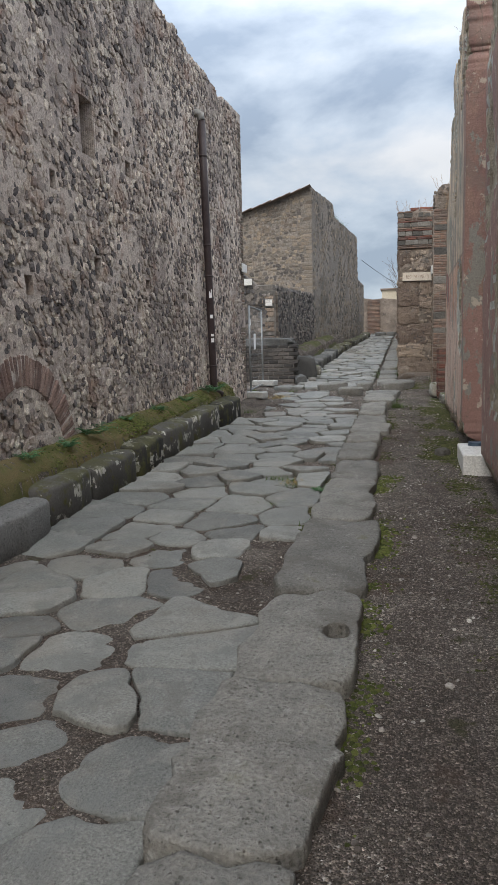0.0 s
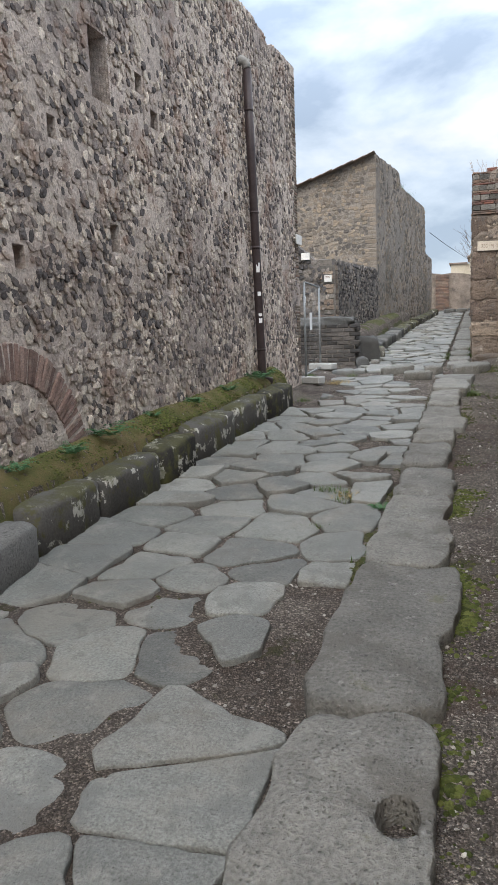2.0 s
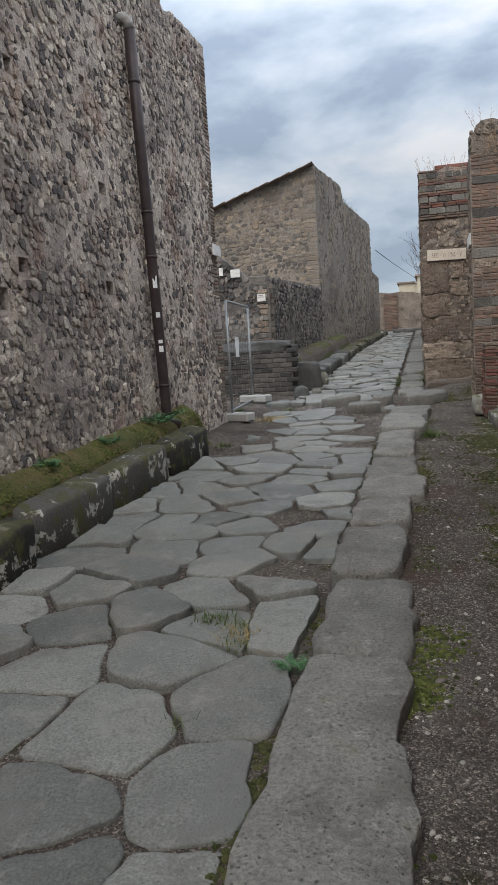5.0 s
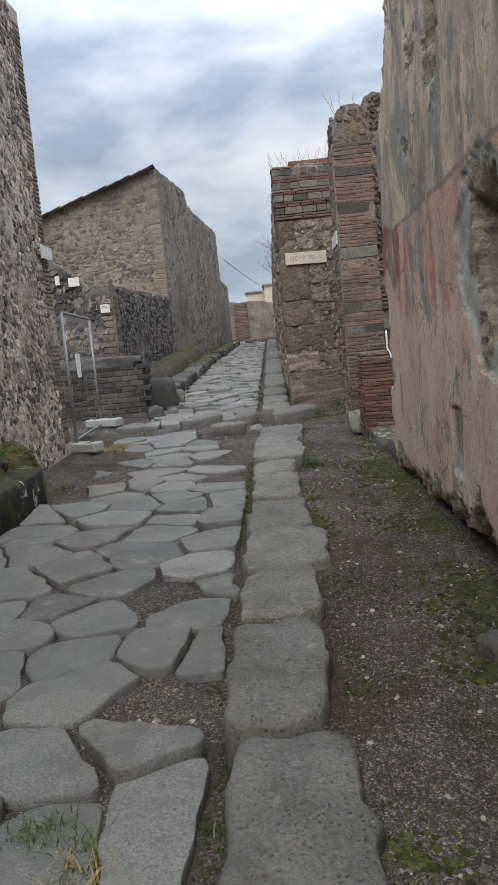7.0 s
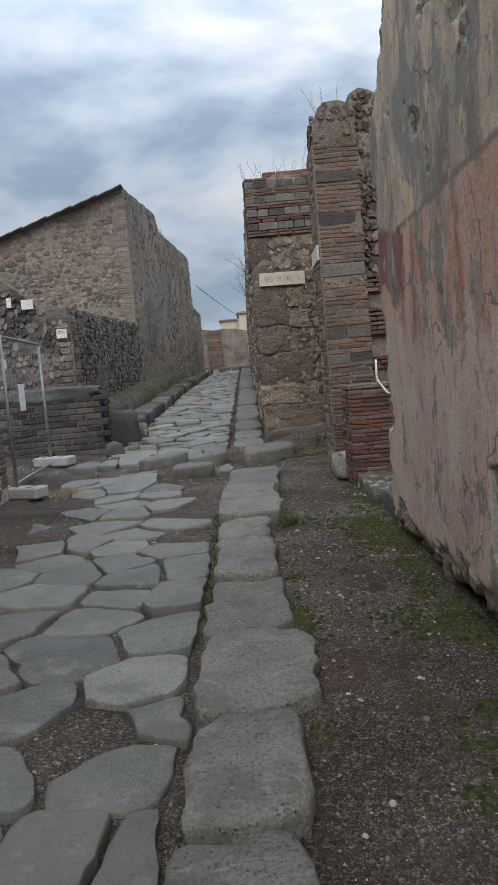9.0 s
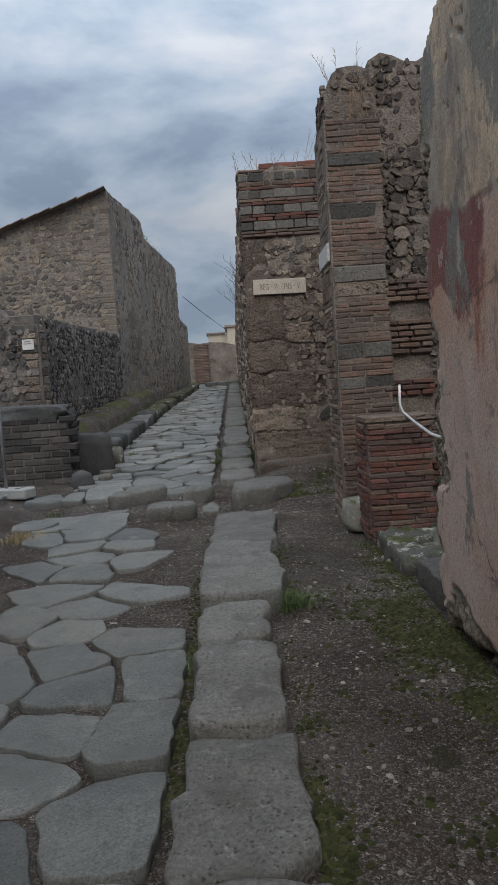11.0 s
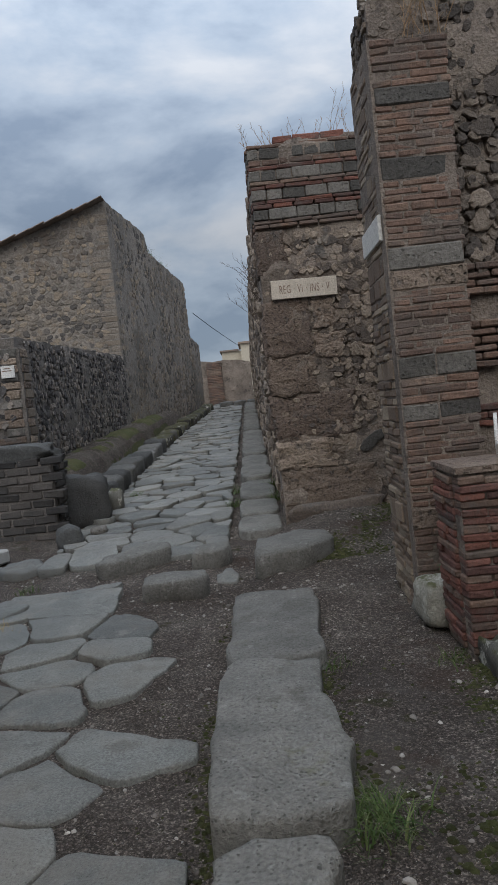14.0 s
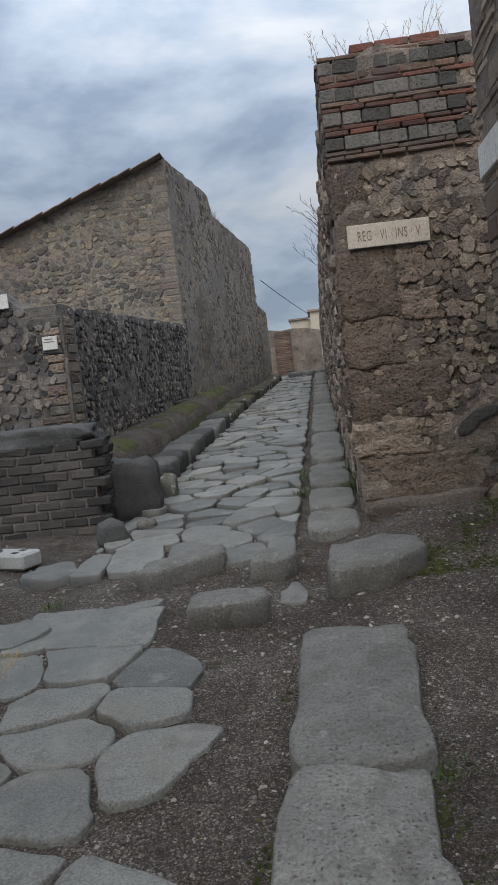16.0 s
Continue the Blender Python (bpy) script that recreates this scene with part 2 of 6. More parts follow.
M_BRICK_PALE = mat("pale_yellow_brick", [(0.13, 0.095, 0.073), (0.19, 0.142, 0.105), (0.27, 0.22, 0.165)], 3, 60, 0.92, 0.6, 0.012, 0.45,
                   spots=((4, 0.6, 0.7, (0.14, 0.12, 0.11), 0.5),))
M_LAVA = mat("blue_grey_lava_rubble", [(0.075, 0.071, 0.071), (0.125, 0.116, 0.112), (0.175, 0.158, 0.146), (0.25, 0.218, 0.19)], 1.2, 50, 0.95, 1.0, 0.035, 0.5, True, speck=1.5)
M_LAVA_MORTAR = mat("sooty_mortar", [(0.085, 0.077, 0.071), (0.145, 0.13, 0.117), (0.21, 0.185, 0.162)], 2.2, 45, 0.95, 1.0, 0.04, 0, speck=1.4)
M_BRICK_DARK = mat("sooty_dark_brick", [(0.036, 0.034, 0.033), (0.062, 0.057, 0.053), (0.1, 0.088, 0.079)], 3, 60, 0.92, 1.0, 0.02, 0.4, share=0.4,
                   spots=((8, 0.66, 0.72, (0.25, 0.22, 0.19), 0.4),))
M_HOUSE = mat("weathered_house_wall", [(0.145, 0.13, 0.116), (0.21, 0.187, 0.163), (0.275, 0.24, 0.203)], 0.35, 14, 0.95, 1.0, 0.08, 0, speck=1.4,
              spots=((0.5, 0.52, 0.64, (0.1, 0.09, 0.08), 0.7), (2.5, 0.62, 0.7, (0.09, 0.08, 0.075), 0.5)))
M_HOUSE_STONE = mat("house_stone", [(0.11, 0.1, 0.092), (0.165, 0.145, 0.125), (0.215, 0.182, 0.148), (0.28, 0.23, 0.175)], 0.5, 22, 0.95, 1.0, 0.05, 0.25, True,
                    spots=((0.5, 0.52, 0.64, (0.12, 0.105, 0.09), 0.5), (0.4, 0.5, 0.62, (0.24, 0.18, 0.13), 0.35)), speck=1.4)
M_QUOIN = mat("ochre_quoin_brick", [(0.14, 0.115, 0.092), (0.185, 0.152, 0.118), (0.22, 0.182, 0.145)], 2, 25, 0.95, 0.6, 0.02, 0.4)
M_SAND = mat("lime_plaster_core", [(0.2, 0.165, 0.12), (0.3, 0.255, 0.19), (0.4, 0.36, 0.29)], 4, 35, 0.95, 1.0, 0.05, 0,
             spots=((7, 0.55, 0.66, (0.13, 0.115, 0.1), 0.7), (9, 0.6, 0.68, (0.42, 0.42, 0.39), 0.6)))
M_TILE = mat("terracotta_roof_tile", [(0.17, 0.14, 0.12), (0.27, 0.21, 0.17)], 3, 30, 0.9, 0.4, 0.02, 0.3)
M_WHITE = mat("white_marble", [(0.55, 0.54, 0.51), (0.68, 0.67, 0.64)], 5, 60, 0.5, 0.15, 0.004, 0, spots=((6, 0.6, 0.7, (0.4, 0.37, 0.32), 0.5),))
M_MARBLE_SIGN = mat("weathered_marble_plaque", [(0.44, 0.38, 0.31), (0.56, 0.5, 0.42)], 9, 70, 0.6, 0.2, 0.004, 0, spots=((13, 0.6, 0.7, (0.3, 0.24, 0.19), 0.5),))
M_PIPE = plain("brown_painted_pipe", (0.045, 0.032, 0.032), 0.45, 0.0, 0.08)
M_PIPE_GREY = plain("grey_pipe_elbow", (0.3, 0.29, 0.27), 0.6)
M_STEEL = plain("galvanised_steel", (0.27, 0.28, 0.28), 0.5, 0.6, 0.05)
M_CONCRETE = mat("pale_concrete", [(0.3, 0.3, 0.28), (0.4, 0.39, 0.37)], 8, 70, 0.85, 0.3, 0.006, 0, spots=((9, 0.6, 0.7, (0.3, 0.28, 0.25), 0.5),))
M_PAPER = plain("white_paper_sheet", (0.75, 0.75, 0.74), 0.6, 0, 0.02, 0.04)
M_INK = plain("dark_incised_letters", (0.2, 0.14, 0.11), 0.8)
M_BLACK = plain("flat_black", (0.012, 0.011, 0.011), 0.95)
M_WHITEPLASTIC = plain("white_plastic_conduit", (0.72, 0.72, 0.7), 0.4, 0, 0.02, 0.05)
M_BLUE = plain("dark_blue_plastic", (0.05, 0.075, 0.11), 0.4)
M_TWIG = plain("dry_straw_twig", (0.3, 0.2, 0.12), 0.9)
M_STRAW = plain("dry_yellow_straw", (0.36, 0.27, 0.13), 0.9)
M_TWIG_DARK = plain("dark_dry_twig", (0.11, 0.085, 0.07), 0.9)
M_GRASS = mat("green_grass", [(0.05, 0.085, 0.022), (0.08, 0.125, 0.035), (0.13, 0.15, 0.06)], 3, 30, 0.8, 0.1, 0.004, 0.4, True)
M_FERN = mat("fern_leaf_green", [(0.06, 0.15, 0.065), (0.1, 0.21, 0.1)], 3, 30, 0.7, 0.1, 0.004, 0.3, True)
M_PEBBLE = mat("pebble", [(0.1, 0.085, 0.075), (0.17, 0.15, 0.135), (0.25, 0.225, 0.2), (0.42, 0.39, 0.35)], 3, 80, 0.85, 0.2, 0.004, 0.5, True)
M_CREAM = plain("cream_render", (0.5, 0.45, 0.36), 0.9, 0, 0.2, 0.12)
M_GLASS_DARK = plain("dark_window_pane", (0.03, 0.035, 0.045), 0.15)

# ---- small builders ----
rng = random.Random(7)


def mesh_of(name, verts, faces, smooth=False):
    me = bpy.data.meshes.new(name)
    me.from_pydata(verts, [], faces)
    me.validate()
    bmx = bmesh.new()
    bmx.from_mesh(me)
    bmesh.ops.recalc_face_normals(bmx, faces=bmx.faces)
    bmx.to_mesh(me)
    bmx.free()
    if smooth:
        me.polygons.foreach_set("use_smooth", [True] * len(me.polygons))
    return me


def world_of(ob):
    return world_of(ob.parent) @ ob.matrix_parent_inverse @ ob.matrix_basis if ob.parent else ob.matrix_basis


def part(name, data, material, parent=None, label=""):
    """One mesh object, from a bmesh or a mesh, under a thing or part (or on its own)."""
    if isinstance(data, bmesh.types.BMesh):
        me = bpy.data.meshes.new(name)
        data.to_mesh(me)
        data.free()
    else:
        me = data
    if material and not me.materials:
        me.materials.append(material)
    ob = new(name, me)
    if parent:
        ob.parent = parent
        ob.matrix_parent_inverse = world_of(parent).inverted()
    if label:
        ob["label"] = label
    return ob


def road_z(y):
    return max(-0.13 + 0.034 * y, -0.35 + 0.05 * y) if y < 48 else 2.05


KERB_Y = (0, 3.4, 7.5, 9.4, 12, 13.5, 15.7)
KERB_Z = (0.18, 0.26, 0.31, 0.43, 0.565, 0.605, 0.58)


def kerb_z(y):
    return float(np.interp(y, KERB_Y, KERB_Z)) if y < 15.7 else max(0.58, road_z(y) + 0.12)


def step(a, b, v):
    k = min(1.0, max(0.0, (v - a) / (b - a)))
    return k * k * (3 - 2 * k)


def rough(x, y, s, z=0.0):
    return noise.noise(Vector((x * s, y * s, z)))


def ground_z(x, y):
    r = road_z(y)
    bed = r - 0.008 - 0.018 * step(6.0, 8.0, y) + 0.022 * rough(x, y, 1.3) + 0.008 * rough(x, y, 4.5, 2)
    walk_right = kerb_z(y) - 0.075 - 0.055 * step(10.8, 12.5, y) * (1 - step(14.6, 15.5, y)) + 0.02 * rough(x, y, 1.1, 3)
    walk_left = r + 0.38 + 0.2 * step(-2.85, -3.2, x) + 0.03 * rough(x, y, 1.5, 5)
    side = r + 0.02 + 0.03 * rough(x, y, 1.2, 9)
    crossing = step(15.5, 16.0, y) * (1 - step(18.0, 19.5, y))
    k_right = step(-0.34, -0.22, x)
    right = walk_right * (1 - crossing) + (side + 0.22 * step(16.2, 18.2, y) * step(-0.3, 0.5, x)) * crossing
    left_cross = step(13.2, 13.6, y) * (1 - step(19.4, 19.9, y))
    left = walk_left * (1 - left_cross) + side * left_cross
    k_left = 1 - step(-2.98, -2.88, x)
    z = bed * (1 - k_right) * (1 - k_left) + right * k_right + left * k_left
    return z + 0.006 * rough(x, y, 9) + 0.004 * rough(x, y, 23)


def stone_mesh(name, poly, z0, z1, bevel=0.03, dome=0.015, wob=0.012, tilt=(0, 0), seed=0, cuts=3, soften=2, bend=0.0):
    """A stone with an uneven outline: sides, a rounded shoulder and a slightly domed top. poly: corners in plan."""
    pts = []
    n = len(poly)
    for i in range(n):
        a, b = Vector(poly[i]), Vector(poly[(i + 1) % n])
        m = max(1, min(cuts, int((b - a).length / 0.06)))
        for k in range(m):
            pts.append(a.lerp(b, k / m))
    if bend:
        for p in pts:
            w = noise.noise_vector(Vector((p.x * 2.4, p.y * 2.4, 5.0))) + 0.45 * noise.noise_vector(Vector((p.x * 6.5, p.y * 6.5, 9.0)))
            p += Vector((w.x, w.y)) * bend
    for _ in range(soften):
        pts = [(pts[i - 1] + pts[i] * 3 + pts[(i + 1) % len(pts)]) / 5 for i in range(len(pts))]
    c = sum(pts, Vector((0, 0))) / len(pts)
    for p in pts:
        p += (p - c).normalized() * (0.018 * noise.noise(Vector((p.x * 11, p.y * 11, seed))) + 0.013 * noise.noise(Vector((p.x * 31, p.y * 31, seed))))
    verts, faces = [], []
    size = sum((p - c).length for p in pts) / len(pts)
    bevel = min(bevel, size * 0.3)
    edge = 1 - 1.1 * bevel / size
    rings = ((1.0, z0), (1.0, z1 - bevel), (1 - 0.35 * bevel / size, z1 - bevel * 0.35), (edge, z1 - 0.003), (edge * 0.8, z1 + dome * 0.3), (edge * 0.45, z1 + dome * 0.8))
    for ri, (f, z) in enumerate(rings):
        for p in pts:
            q = c + (p - c) * f
            w = wob * noise.noise(Vector((q.x * 7, q.y * 7, seed * 3.1 + z * 5)))
            q = q + (p - c).normalized() * w * 1.5
            top = ri > 0
            verts.append((q.x, q.y, z + (w * 0.6 + tilt[0] * (q.x - c.x) + tilt[1] * (q.y - c.y) if top else 0)))
    verts.append((c.x, c.y, z1 + dome))
    m = len(pts)
    for r in range(len(rings) - 1):
        for i in range(m):
            j = (i + 1) % m
            faces.append((r * m + i, r * m + j, (r + 1) * m + j, (r + 1) * m + i))
    t = (len(rings) - 1) * m
    for i in range(m):
        faces.append((t + i, t + (i + 1) % m, len(verts) - 1))
    faces.append(tuple(range(m)))
    return mesh_of(name, verts, faces, True)


def clip_cell(seed, others, box):
    """The polygon of points nearer to seed than to the others, inside box."""
    poly = [Vector((box[0], box[1])), Vector((box[2], box[1])), Vector((box[2], box[3])), Vector((box[0], box[3]))]
    s = Vector(seed)
    for o in others:
        o = Vector(o)
        d = o - s
        if d.length < 1e-5 or d.length > 2.5:
            continue
        mid, out = (o + s) / 2, []
        for i in range(len(poly)):
            a, b = poly[i], poly[(i + 1) % len(poly)]
            da, db = (a - mid).dot(d), (b - mid).dot(d)
            if da <= 0:
                out.append(a)
            if (da < 0 < db) or (db < 0 < da):
                out.append(a.lerp(b, da / (da - db)))
        poly = out
        if len(poly) < 3:
            return None
    return poly


def wall_sheet(name, p0, p1, thick, bottom, top, material, holes=(), du=0.14, dv=0.14, uneven=0.02, parent=None, ends=True):
    """A wall from p0 to p1 in plan with real thickness, an uneven face and a ragged top. Its face looks to the right of
    p0 -> p1. bottom(u), top(u): heights along it. holes: (u0, u1, z0, z1, depth) cut into the face."""
    a, b = Vector((*p0, 0)), Vector((*p1, 0))
    length = (b - a).length
    along = (b - a) / length
    out = Vector((along.y, -along.x, 0))
    us = set(np.round(np.linspace(0, length, max(2, int(length / du) + 1)), 4))
    for h in holes:
        us |= {h[0], h[1]}
    us = sorted(us)
    hi = max(top(u) for u in us)
    lo = min(bottom(u) for u in us)
    nv = max(2, int((hi - lo) / dv))
    fr = set(np.round(np.linspace(lo, hi, nv + 1), 4))
    for h in holes:
        fr |= {h[2], h[3]}
    zs = sorted(fr)
    verts, faces, index = [], [], {}

    def vert(i, j, layer):
        key = (i, j, layer)
        if key not in index:
            u = us[i]
            z = min(max(zs[j], bottom(u)), top(u))
            w = uneven * (noise.noise(Vector((u * 1.7, z * 1.7, p0[0]))) + 0.6 * noise.noise(Vector((u * 6, z * 6, p0[1]))))
            d = {0: w, 1: -thick}.get(layer, layer if layer < 0 else 0)
            p = a + along * u + out * d
            index[key] = len(verts)
            verts.append((p.x, p.y, z))
        return index[key]

    tops = [max(j for j in range(len(zs)) if j == 0 or zs[j - 1] < top(u)) for u in us]
    for i in range(len(us) - 1):
        um = (us[i] + us[i + 1]) / 2
        for j in range(len(zs) - 1):
            zm = (zs[j] + zs[j + 1]) / 2
            if zs[j] >= max(top(us[i]), top(us[i + 1])) or zs[j + 1] <= min(bottom(us[i]), bottom(us[i + 1])):
                continue
            hole = next((h for h in holes if h[0] < um < h[1] and h[2] < zm < h[3]), None)
            if hole:
                d = -hole[4]
                faces.append(tuple(vert(p, q, d) for p, q in ((i, j), (i + 1, j), (i + 1, j + 1), (i, j + 1))))
                for (p, q), (r, s), cond in (((i, j), (i, j + 1), us[i] <= hole[0] + 1e-6), ((i + 1, j), (i + 1, j + 1), us[i + 1] >= hole[1] - 1e-6),
                                             ((i, j), (i + 1, j), zs[j] <= hole[2] + 1e-6), ((i, j + 1), (i + 1, j + 1), zs[j + 1] >= hole[3] - 1e-6)):
                    if cond:
                        faces.append((vert(p, q, 0), vert(r, s, 0), vert(r, s, d), vert(p, q, d)))
            else:
                faces.append((vert(i, j, 0), vert(i + 1, j, 0), vert(i + 1, j + 1, 0), vert(i, j + 1, 0)))
            faces.append((vert(i, j, 1), vert(i, j + 1, 1), vert(i + 1, j + 1, 1), vert(i + 1, j, 1)))
        last = len(zs) - 1
        faces.append((vert(i, last, 0), vert(i + 1, last, 0), vert(i + 1, last, 1), vert(i, last, 1)))
    for i in ((0, len(us) - 1) if ends else ()):
        for j in range(len(zs) - 1):
            faces.append((vert(i, j, 0), vert(i, j + 1, 0), vert(i, j + 1, 1), vert(i, j, 1)))
    me = bpy.data.meshes.new(name)
    faces = [f for f in faces if len(set(f)) == len(f)]
    me.from_pydata(verts, [], faces)
    me.validate()
    ob = part(name, me, material, parent)
    return ob


def rubble(name, p0, p1, bottom, top, size, material, parent, keep=None, proud=0.03, aspect=1.25, seed=1, fill=0.9, single=None, lean=0.0):
    """Rubble stones set in the face of a wall. Those for which single(u, z) holds are parts of their own; the rest are joined."""
    r = random.Random(seed)
    a, b = Vector((*p0, 0)), Vector((*p1, 0))
    length = (b - a).length
    along = (b - a) / length
    out = Vector((along.y, -along.x, 0))
    verts, faces = [], []
    z = 0.0
    row = 0
    singles = 0
    lo = min(bottom(u) for u in np.linspace(0, length, 30))
    hi = max(top(u) for u in np.linspace(0, length, 60))
    z = lo
    while z < hi:
        rh = size * r.uniform(0.75, 1.15)
        u = r.uniform(0, size)
        while u < length:
            w = size * r.uniform(0.65, 1.5) / math.sqrt(aspect)
            zc, uc = z + rh * 0.5 + r.uniform(-0.3, 0.3) * rh, u + w * 0.5
            ok = uc < length - 0.02 and bottom(uc) < zc < top(uc) - rh * 0.35 and (keep is None or keep(uc, zc))
            if ok and r.random() < fill:
                n = r.choice((6, 7, 7, 8))
                rot = r.uniform(0, 6.28)
                hgt = rh * r.uniform(0.8, 1.25) * 0.5
                wid = w * 0.5 * r.uniform(0.85, 1.08)
                tlt = r.uniform(-0.5, 0.5) + lean
                out_by = proud * r.uniform(0.15, 1.3)
                sv, sf = [], []
                rad = [r.uniform(0.7, 1.22) for _ in range(n)]
                for f, d in ((1.02, -0.035), (0.98, out_by * 0.65), (0.8, out_by)):
                    for k in range(n):
                        an = rot + 6.2832 * k / n
                        du, dz = math.cos(an) * wid * rad[k] * f, math.sin(an) * hgt * rad[k] * f
                        du, dz = du * math.cos(tlt) - dz * math.sin(tlt), du * math.sin(tlt) + dz * math.cos(tlt)
                        p = a + along * (uc + du) + out * (d + r.uniform(-0.3, 0.3) * out_by)
                        sv.append((p.x, p.y, zc + dz))
                for q in range(2):
                    for k in range(n):
                        kk = (k + 1) % n
                        sf.append((q * n + k, q * n + kk, (q + 1) * n + kk, (q + 1) * n + k))
                sf.append(tuple(range(2 * n, 3 * n)))
                if single and singles < 290 and single(uc, zc):
                    part("stone", mesh_of("stone", sv, sf), M_RUBBLE_ONE, parent)
                    singles += 1
                else:
                    base = len(verts)
                    verts += sv
                    faces += [tuple(i + base for i in f) for f in sf]
            u += w
        z += rh
    me = bpy.data.meshes.new(name)
    me.from_pydata(verts, [], faces)
    ob = part(name, me, material, parent)
    ob["kind"] = "stuff"
    return ob


def box_mesh(name, sx, sy, sz, bevel=0.008, wob=0.0, seed=0):
    """A block with worn edges, its base's middle at the origin."""
    bm = bmesh.new()
    bmesh.ops.create_cube(bm, size=1)
    for v in bm.verts:
        v.co = Vector((v.co.x * sx, v.co.y * sy, (v.co.z + 0.5) * sz))
    if bevel:
        bmesh.ops.bevel(bm, geom=list(bm.edges), offset=bevel, segments=1, affect="EDGES")
    if wob:
        for v in bm.verts:
            v.co += wob * noise.noise_vector(Vector((v.co.x * 9 + seed, v.co.y * 9, v.co.z * 9)))
    me = bpy.data.meshes.new(name)
    bm.to_mesh(me)
    bm.free()
    return me


def rock_mesh(name, sx, sy, sz, seed=0, cut=0.75, subdiv=3):
    """A boulder: a rounded block, roughened."""
    bm = bmesh.new()
    bmesh.ops.create_icosphere(bm, subdivisions=subdiv, radius=1)
    for v in bm.verts:
        p = v.co.copy()
        m = max(abs(p.x), abs(p.y), abs(p.z))
        p = p.lerp(p / m, cut)
        p *= 1 + 0.16 * noise.noise(p * 1.6 + Vector((seed * 5.3, 0, 0))) + 0.07 * noise.noise(p * 5 + Vector((0, seed, 0))) + (0.05 * noise.noise(p * 11 + Vector((0, seed, 3))) if subdiv > 3 else 0)
        v.co = Vector((p.x * sx / 2, p.y * sy / 2, p.z * sz / 2 + sz / 2))
    me = bpy.data.meshes.new(name)
    bm.to_mesh(me)
    bm.free()
    me.polygons.foreach_set("use_smooth", [True] * len(me.polygons))
    return me


def tube(name, pts, r, material, parent=None, sides=8, caps=True):
    bm = bmesh.new()
    rings = []
    for i, p in enumerate(pts):
        p = Vector(p)
        d = (Vector(pts[min(i + 1, len(pts) - 1)]) - Vector(pts[max(i - 1, 0)])).normalized()
        x = d.orthogonal().normalized()
        if abs(d.z) < 0.95:
            x = d.cross(Vector((0, 0, 1))).normalized()
        y = d.cross(x)
        rad = r[i] if isinstance(r, (list, tuple)) else r
        rings.append([bm.verts.new(p + (x * math.cos(6.2832 * k / sides) + y * math.sin(6.2832 * k / sides)) * rad) for k in range(sides)])
    for a, b in zip(rings, rings[1:]):
        for k in range(sides):
            f = bm.faces.new((a[k], a[(k + 1) % sides], b[(k + 1) % sides], b[k]))
            f.smooth = True
    if caps:
        bm.faces.new(rings[0][::-1])
        bm.faces.new(rings[-1])
    bmesh.ops.recalc_face_normals(bm, faces=bm.faces)
    return part(name, bm, material, parent)


def thing(name, label, category, group="", kind="", at=(0, 0, 0)):
    ob = tagged(new(name), label, category, group, kind)
    ob.location = at
    return ob

# ---- ground: one sheet to the horizon ----
M_GROUND = mat("gravelly_dirt", [(0.09, 0.072, 0.06), (0.136, 0.113, 0.096), (0.205, 0.177, 0.154)], 1.6, 85, 0.95, 1.0, 0.02, 0,
               spots=((1.2, 0.54, 0.64, (0.09, 0.058, 0.043), 0.6), (0.9, 0.54, 0.66, (0.165, 0.145, 0.128), 0.4), (2.1, 0.6, 0.66, (0.05, 0.05, 0.017), 0.75)), gravel=150.0, speck=1.5)


def build_ground():
    xs = sorted(set(list(np.round(np.arange(-3.3, 1.5, 0.055), 3)) + list(np.round(np.arange(-12, -3.3, 0.6), 3)) + list(np.round(np.arange(1.5, 9, 0.5), 3))
                    + [-600, -300, -150, -70, -35, -20, 14, 25, 45, 90, 200, 600]))
    ys = sorted(set(list(np.round(np.arange(-1.5, 19.2, 0.065), 3)) + list(np.round(np.arange(19.2, 48.5, 0.35), 3)) + list(np.round(np.arange(-12, -1.5, 0.7), 3))
                    + [-600, -200, -60, -25, 52, 60, 80, 120, 200, 400, 700]))
    verts, faces = [], []
    for y in ys:
        for x in xs:
            f = step(4, 40, abs(x)) if abs(x) > 4 else 0.0
            verts.append((x, y, ground_z(min(max(x, -12), 9), min(max(y, -12), 50)) - 0.3 * f))
    w = len(xs)
    for j in range(len(ys) - 1):
        for i in range(w - 1):
            faces.append((j * w + i, j * w + i + 1, (j + 1) * w + i + 1, (j + 1) * w + i))
    me = bpy.data.meshes.new("ground")
    me.from_pydata(verts, [], faces)
    me.polygons.foreach_set("use_smooth", [True] * len(me.polygons))
    return tagged(part("ground", me, M_GROUND), "dark gravelly earth with pebbles and moss patches", "ground", kind="structure")


ground = build_ground()

# ---- the tall rubble wall beside the street ----
BIG_X = -3.2


def big_top(u):
    y = u - 6.0
    return 6.2 + 0.12 * rough(y, 0, 0.9) + 0.09 * rough(y, 0, 3.1) - 0.12 * step(11.4, 12.8, y) * (1 - step(13.6, 15, y)) + 0.35 * (1 - step(2, 9, y))


